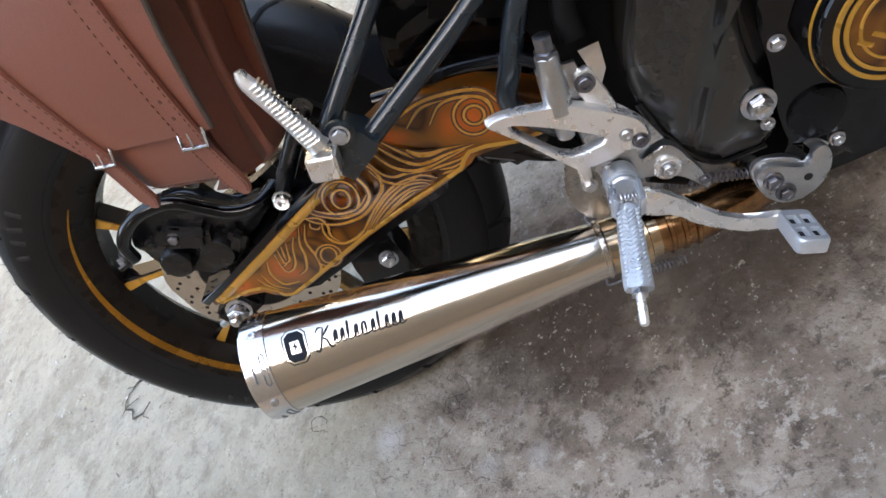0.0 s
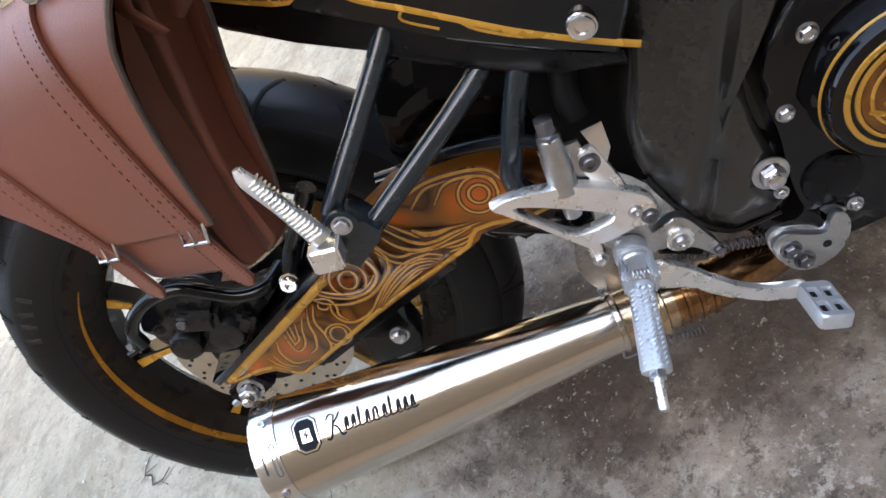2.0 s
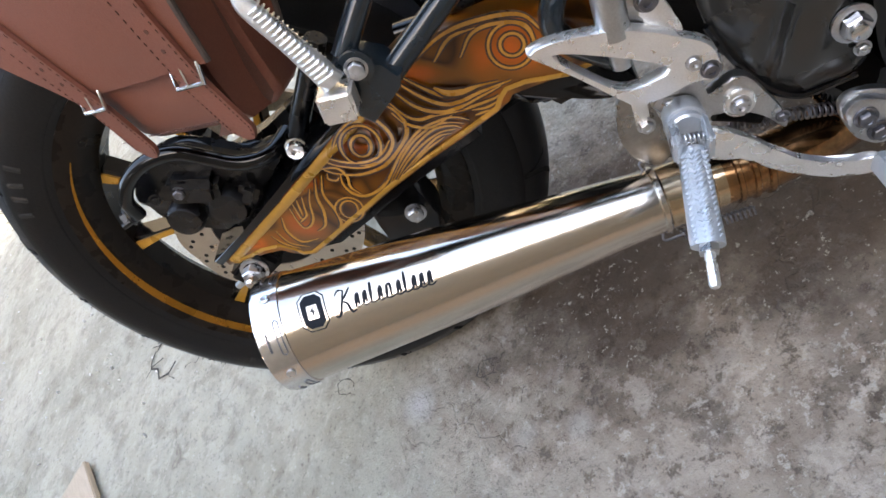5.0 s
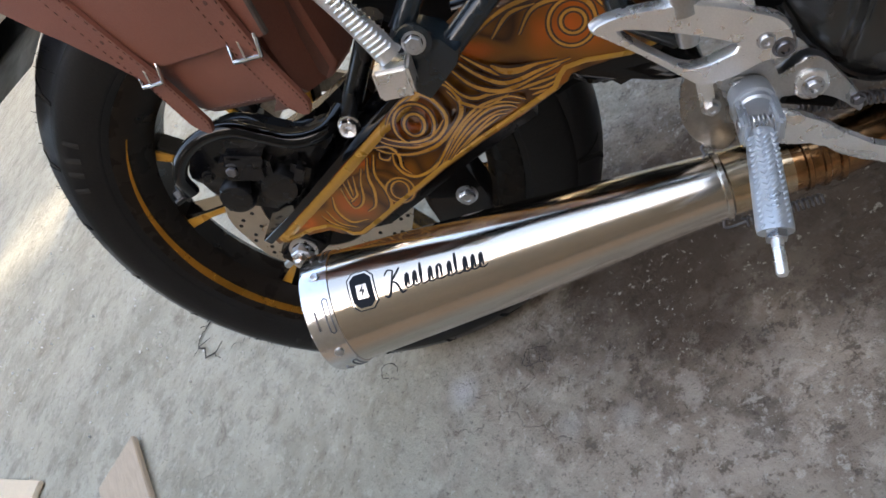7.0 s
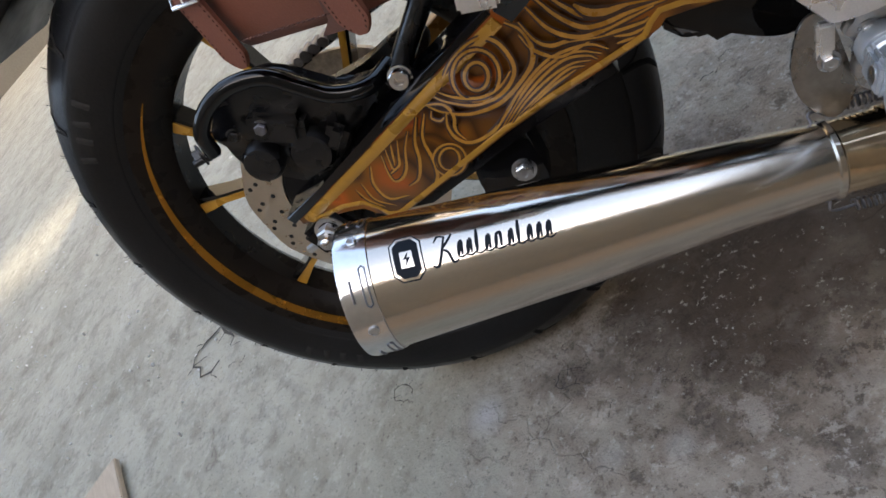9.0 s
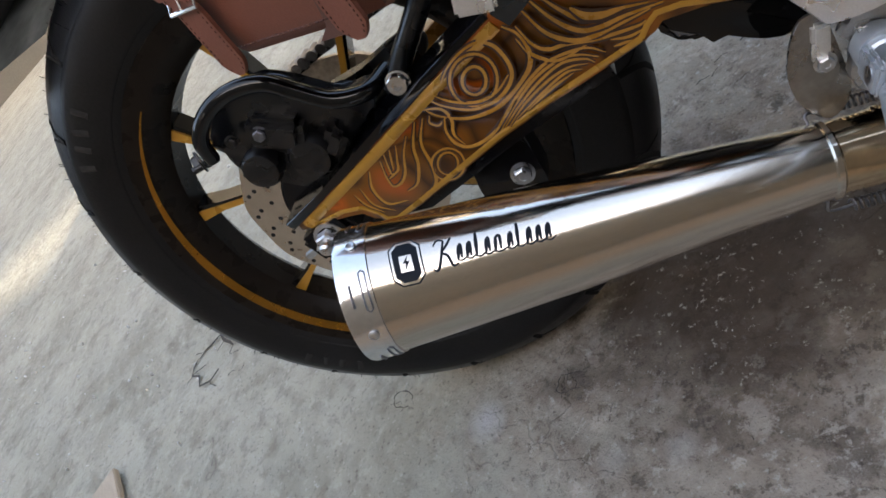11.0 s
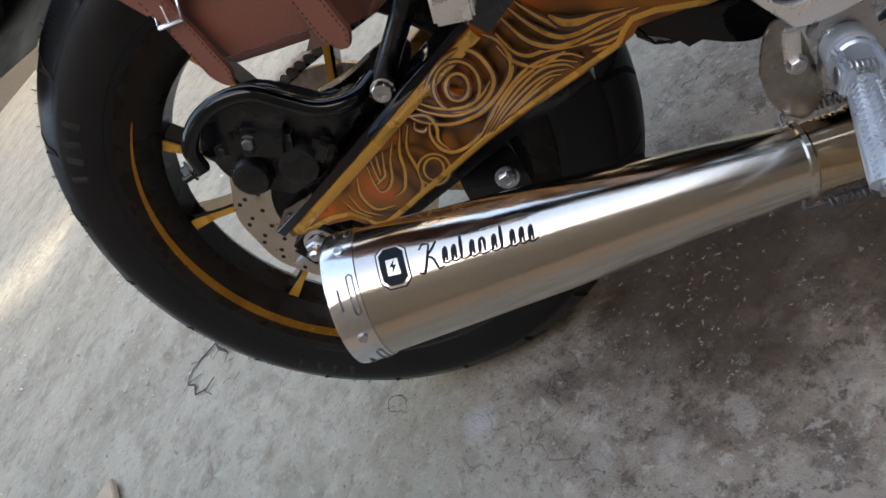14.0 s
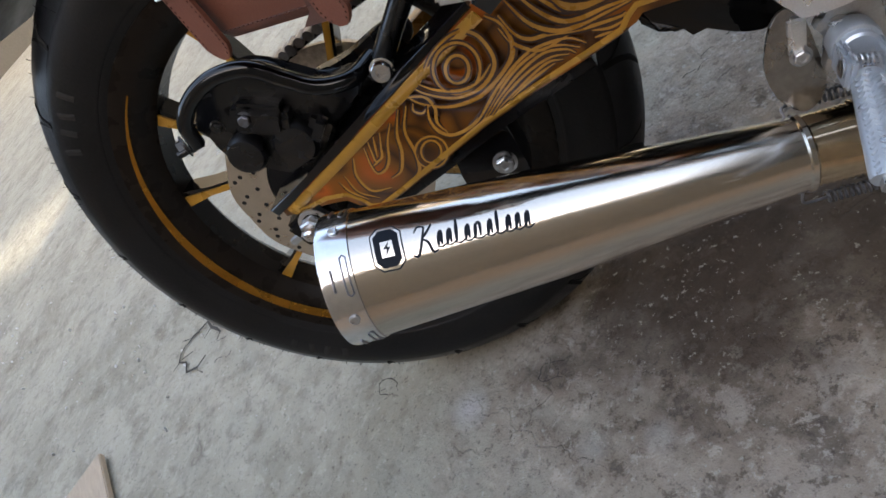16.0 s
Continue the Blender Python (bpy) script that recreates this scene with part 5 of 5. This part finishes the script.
hex_bolt("panel_screw", (0.4964, -0.2388, 0.4293), 0.0080, tail, axis=(-0.36, -0.93, 0.0), material=CHROME, socket=True, flange=1.15, h=0.3)

# -- plate holder at the tail --
part("plate_holder", slab([(-0.30, 0.70), (-0.05, 0.62), (-0.072, 0.605), (-0.115, 0.600), (-0.17, 0.585), (-0.26, 0.60)], -0.06, 0.06, 0.004), BLACK_PLASTIC, bike, "black plate holder")

# ---- the saddlebag ----
BO = Vector((0.117, -0.184, 0.508))
B1 = Vector((0.884, -0.418, -0.210)).normalized()
BN = Vector((-0.388, -0.906, 0.170)).normalized()
BU = BN.cross(B1)
if BU.z < 0:
    BU = -BU
bag = thing("saddlebag", "brown leather saddlebag with two buckled straps", "saddlebag", LEAN)


def bp(a, off, b):
    return BO + float(a) * B1 + float(off) * BN + float(b) * BU


def a_min(b):
    return float(np.interp(b, [-0.045, 0.0, 0.026, 0.05, 0.067, 0.10, 0.16], [0.012, -0.008, -0.030, -0.054, -0.076, -0.112, -0.15]))


def a_max(b):
    return float(np.interp(b, [-0.04, 0.0, 0.03, 0.08, 0.14, 0.158], [0.122, 0.124, 0.125, 0.141, 0.164, 0.171]))


def lid_side(b):
    return float(np.interp(b, [0.0, 0.012, 0.05, 0.08, 0.11, 0.1365, 0.157, 0.166, 0.172, 0.178], [0.130, 0.132, 0.143, 0.152, 0.163, 0.176, 0.194, 0.206, 0.209, 0.205]))


def back_side(b):
    return float(np.interp(b, [-0.045, -0.03, 0.005, 0.045, 0.09, 0.12, 0.14, 0.151, 0.159, 0.166], [0.107, 0.115, 0.132, 0.144, 0.160, 0.175, 0.182, 0.179, 0.168, 0.150]))


def sheet(profile, lo, hi, thick, na=14, n=5, sag=0.0):
    """Leather laid along a profile of (outward, up), from lo(up) to hi(up) across; edges rolled."""
    path = spline([(o, b, 0) for o, b in profile], n)
    bm = bmesh.new()
    grid = []
    for i, p in enumerate(path):
        t = (path[min(i + 1, len(path) - 1)] - path[max(i - 1, 0)]).normalized()
        nx, ny = -t.y, t.x
        if nx < 0 and abs(nx) > abs(ny) or (abs(ny) >= abs(nx) and ny < 0):
            nx, ny = -nx, -ny
        row = []
        for k in range(na + 1):
            f = k / na
            a = lo(p.y) + (hi(p.y) - lo(p.y)) * f
            dome = sag * math.sin(math.pi * f)
            row.append((bm.verts.new(bp(a, p.x + nx * dome, p.y + ny * dome)), bm.verts.new(bp(a, p.x + nx * (dome + thick), p.y + ny * (dome + thick)))))
        grid.append(row)
    for i in range(len(grid) - 1):
        for k in range(na):
            for s in (0, 1):
                bm.faces.new((grid[i][k][s], grid[i][k + 1][s], grid[i + 1][k + 1][s], grid[i + 1][k][s]))
        for k in (0, na):
            bm.faces.new((grid[i][k][0], grid[i][k][1], grid[i + 1][k][1], grid[i + 1][k][0]))
    for i in (0, len(grid) - 1):
        for k in range(na):
            bm.faces.new((grid[i][k][0], grid[i][k + 1][0], grid[i][k + 1][1], grid[i][k][1]))
    return bm


def bag_body():
    """A soft box with a rounded belly and pinched gussets."""
    bm = bmesh.new()
    prof = [(-0.060, 0.150), (-0.052, 0.156), (-0.016, 0.150), (-0.004, 0.12), (0.0, 0.06), (0.0, 0.0), (-0.002, -0.030), (-0.008, -0.038), (-0.028, -0.041), (-0.052, -0.039), (-0.060, -0.03), (-0.062, 0.05)]
    rows = []
    n = len(prof)
    for k in range(13):
        f = k / 12
        row = []
        for o, b in prof:
            c = -0.030
            s = 0.94 if k in (0, 12) else 1.0
            row.append(bm.verts.new(bp(a_min(b) + (a_max(b) - 0.006 - a_min(b)) * f, c + (o - c) * s, b)))
        rows.append(row)
    for p, q in zip(rows, rows[1:]):
        for i in range(n):
            bm.faces.new((p[i], p[(i + 1) % n], q[(i + 1) % n], q[i]))
    bm.faces.new(rows[0][::-1]), bm.faces.new(rows[-1])
    return bm


part("body", bag_body(), LEATHER, bag, "soft leather pocket", smooth=60)
LID = [(-0.064, 0.10), (-0.064, 0.150), (-0.045, 0.172), (-0.016, 0.178), (0.003, 0.166), (0.010, 0.140), (0.010, 0.10), (0.007, 0.05), (0.003, 0.012)]
part("lid", sheet(LID, lambda b: a_min(b) - 0.004, lid_side, 0.0035, n=8), LEATHER, bag, "leather flap over the front", smooth=60)
# the front gusset: a pleat in leather darkened as shade, then the light back fold
for strip, material, label in (([(0.0, -0.002), (-0.008, -0.012), (-0.020, -0.013), (-0.028, 0.008)], LEATHER_SHADED, "inner pleat with its shade in the colour"),
                               ([(-0.028, 0.008), (-0.031, 0.013), (-0.036, 0.012), (-0.048, 0.010), (-0.062, 0.006)], LEATHER, "leather back fold")):
    bm = bmesh.new()
    rows = []
    for b in (0.158, 0.13, 0.10, 0.07, 0.04, 0.01, -0.015, -0.034, -0.042):
        e = a_max(b) - 0.006 - (0.010 if b < -0.04 else 0)
        rows.append([bm.verts.new(bp(e + w, o, b)) for o, w in strip] + [bm.verts.new(bp(e - 0.022, o, b)) for o in (strip[-1][0], strip[0][0])])
    n = len(rows[0])
    for p, q in zip(rows, rows[1:]):
        for i in range(n):
            bm.faces.new((p[i], p[(i + 1) % n], q[(i + 1) % n], q[i]))
    bm.faces.new(rows[0][::-1]), bm.faces.new(rows[-1])
    part("gusset_fold", bm, material, bag, label, smooth=70)
part("back_panel", sheet([(-0.063, 0.166), (-0.066, 0.155), (-0.068, 0.05), (-0.066, -0.045)], lambda b: a_min(b), back_side, 0.004, n=12), LEATHER, bag)
edge = [bp(lid_side(p.y), p.x + 0.0012, p.y) for p in spline([(o, b, 0) for o, b in LID[2:]], 6)]
part("lid_edge", tube(edge, 0.0023, 8, 1, smooth=False), LEATHER_EDGE, bag, "raw dark cut edge of the flap")
edge = [bp(back_side(b), -0.0648, b) for b in np.linspace(0.16, -0.04, 30)]
part("panel_edge", tube(edge, 0.0021, 8, 1, smooth=False), LEATHER_EDGE, bag, "raw dark cut edge of the back")
loop = part("top_loop", tube([bp(0.232, -0.012, 0.186), bp(0.2178, -0.010, 0.1687), bp(0.2000, -0.008, 0.1636), bp(0.1865, -0.008, 0.1583), bp(0.1798, -0.010, 0.1479), bp(0.1820, -0.014, 0.1379), bp(0.1800, -0.020, 0.130)], 0.0085, 10, 6, flat=0.24, up=BN), LEATHER, bag, "leather carrying loop")
part("loop_end", tube([bp(0.168, -0.030, 0.150), bp(0.182, -0.034, 0.160), bp(0.192, -0.038, 0.154), bp(0.191, -0.040, 0.140), bp(0.178, -0.040, 0.130)], [0.004, 0.008, 0.0085, 0.0075, 0.004], 12, 6, flat=0.6, up=BN), LEATHER, loop)


def strap(a_top, a_bot, tip):
    prof = [(-0.016, 0.1825), (0.0055, 0.170), (0.0142, 0.142), (0.0142, 0.10), (0.0112, 0.05), (0.0075, 0.010), (0.0045, -0.02), (0.002, tip)]
    hw = 0.0112

    def mid(b):
        return float(np.interp(b, [tip, 0.0, 0.1, 0.19], [a_bot + 0.006, a_bot, a_bot + (a_top - a_bot) * 0.5, a_top]))

    def half(b):
        return hw * min(1.0, max(0.25, math.sqrt(max(0.0, (b - tip) / 0.010 + 0.06))))

    st = part("strap", sheet(prof, lambda b: mid(b) - half(b), lambda b: mid(b) + half(b), 0.0032, na=6, n=8), LEATHER, bag, "stitched leather strap", smooth=60)
    # stitches along both edges
    path = spline([(o, b, 0) for o, b in prof], 16)
    for side in (-1, 1):
        for i in range(3, len(path) - 3, 2):
            p, q = path[i], path[i].lerp(path[i + 1], 0.9)
            h = half(p.y) - 0.0022
            part("stitch", tube([bp(mid(p.y) + side * h, p.x + 0.0036, p.y), bp(mid(q.y) + side * h, q.x + 0.0036, q.y)], 0.00042, 4), THREAD, st)
    # the buckle: a wire frame round the strap and its tongue
    o, w = 0.0108, 0.0132
    bk = part("buckle", tube([bp(mid(0) - w, o - 0.004, 0.015), bp(mid(0) - w, o + 0.001, 0.003), bp(mid(0) + w, o + 0.001, 0.003), bp(mid(0) + w, o - 0.004, 0.015)], 0.0016, 8, smooth=False), CHROME, bag, "bright metal buckle frame")
    part("buckle_tongue", tube([bp(mid(0), o - 0.001, 0.016), bp(mid(0), o + 0.002, 0.004)], 0.0012, 6), CHROME, bk)
    for b in (0.028, 0.042):
        c = bp(mid(b), float(np.interp(b, [0.010, 0.05], [0.0075, 0.0112])) + 0.0032, b)
        part("strap_hole", lathe([(0, 0), (0, 0.0016), (0.0004, 0.0016), (0.0004, 0)], c, c + BN, 10), THREAD, st)
    return st


strap(0.122, 0.113, -0.045)
strap(-0.060, 0.003, -0.046)
for a in (0.016 + 0.0045 * k for k in range(20)):
    part("stitch", tube([bp(a, 0.0008, -0.0305), bp(a + 0.003, 0.0008, -0.0305)], 0.0006, 4), THREAD, bag)

# ---- loose things on the ground ----
board = thing("wood_offcut", "flat weathered wood offcut lying on the floor", "wood", pose(-0.90, -0.05, 0.008, 0, 0, -51))
part("plank", block((0.45, 0.134, 0.014), pose(0, 0, 0), 0.002), WOOD, board)
board2 = thing("wood_offcut", "small wood offcut lying beside the larger one", "wood", pose(-0.765, -0.10, 0.008, 0, 0, -20))
part("plank", block((0.16, 0.10, 0.012), pose(0, 0, 0), 0.002), WOOD, board2)
tile = thing("pale_board", "pale cream board lying flat on the floor", "board", pose(-1.72, 0.15, 0.008, 0, 0, -18))
part("slab", block((0.46, 0.28, 0.014), pose(0, 0, 0), 0.003), TILE, tile)


def crack_web(cx, cy, r, turn=0.0, ring=True, arms=5):
    """Where the screed has burst: a jagged ring with branches, cut dark into the concrete."""
    bm = bmesh.new()
    c, sn = math.cos(turn), math.sin(turn)

    def jag(pts, w):
        path = [(cx + x * c - y * sn + random.uniform(-0.05, 0.05) * r, cy + x * sn + y * c + random.uniform(-0.05, 0.05) * r, 0.0014) for x, y in pts]
        tube(path, [w * random.uniform(0.3, 1.2) for _ in path], 5, 1, bm, smooth=False, flat=0.25, up=(0, 0, 1))

    loop = [(1.5 * r * math.cos(a) * k, r * math.sin(a) * k) for a, k in ((2 * math.pi * i / 15, random.uniform(0.75, 1.15)) for i in range(15))]
    if ring:
        jag(loop[:8], r * 0.075), jag(loop[7:14], r * 0.055)
    for i in range(arms):
        x, y = loop[i * 15 // arms] if ring else (r * (2.4 * i / arms - 1.2), r * random.uniform(-0.2, 0.2))
        h = math.atan2(y, x) + random.uniform(-0.7, 0.7)
        pts = [(x * 0.35, y * 0.35), (x, y)] if ring and i % 2 else [(x, y)]
        for _ in range(3):
            h += random.uniform(-0.9, 0.9)
            x, y = x + 0.22 * r * math.cos(h), y + 0.18 * r * math.sin(h)
            pts.append((x, y))
        jag(pts, r * 0.03)
    return tagged(new("floor_crack", to_mesh("floor_crack", bm, ROCK)), "dark broken crack in the concrete floor", "crack", kind="structure")


crack_web(-0.726, 0.307, 0.048, -0.3)
crack_web(-0.60, 0.25, 0.035, 0.2, ring=False, arms=3)
crack_web(-0.21, -0.005, 0.014, -0.4)
crack_web(0.036, -0.09, 0.012, 0.3)
crack_web(0.215, -0.205, 0.012, 0.9, ring=False, arms=2)
crack_web(0.085, -0.13, 0.014, 1.1, ring=False, arms=3)
crack_web(0.33, 0.25, 0.03, 0.5, ring=False, arms=4)


def chips():
    """Pale chips and grit strewn over the floor."""
    bm = bmesh.new()
    for k in range(420):
        x, y = random.uniform(-2.4, 0.8), random.uniform(-0.45, 1.4)
        if x > -0.4 and k % 4:
            continue
        r = random.uniform(0.0005, 0.0016) * (3.0 if x < -0.7 else 1)
        m = pose(x, y, r * 0.2, random.uniform(0, 360), random.uniform(0, 360), random.uniform(0, 360)) @ Matrix.Diagonal((r * random.uniform(0.8, 2), r, r * 0.6, 1))
        bmesh.ops.create_icosphere(bm, subdivisions=1, radius=1, matrix=m)
    return tagged(new("gravel_chips", to_mesh("gravel_chips", bm, STONE)), "pale stone chips strewn on the concrete", "gravel", kind="stuff")


chips()
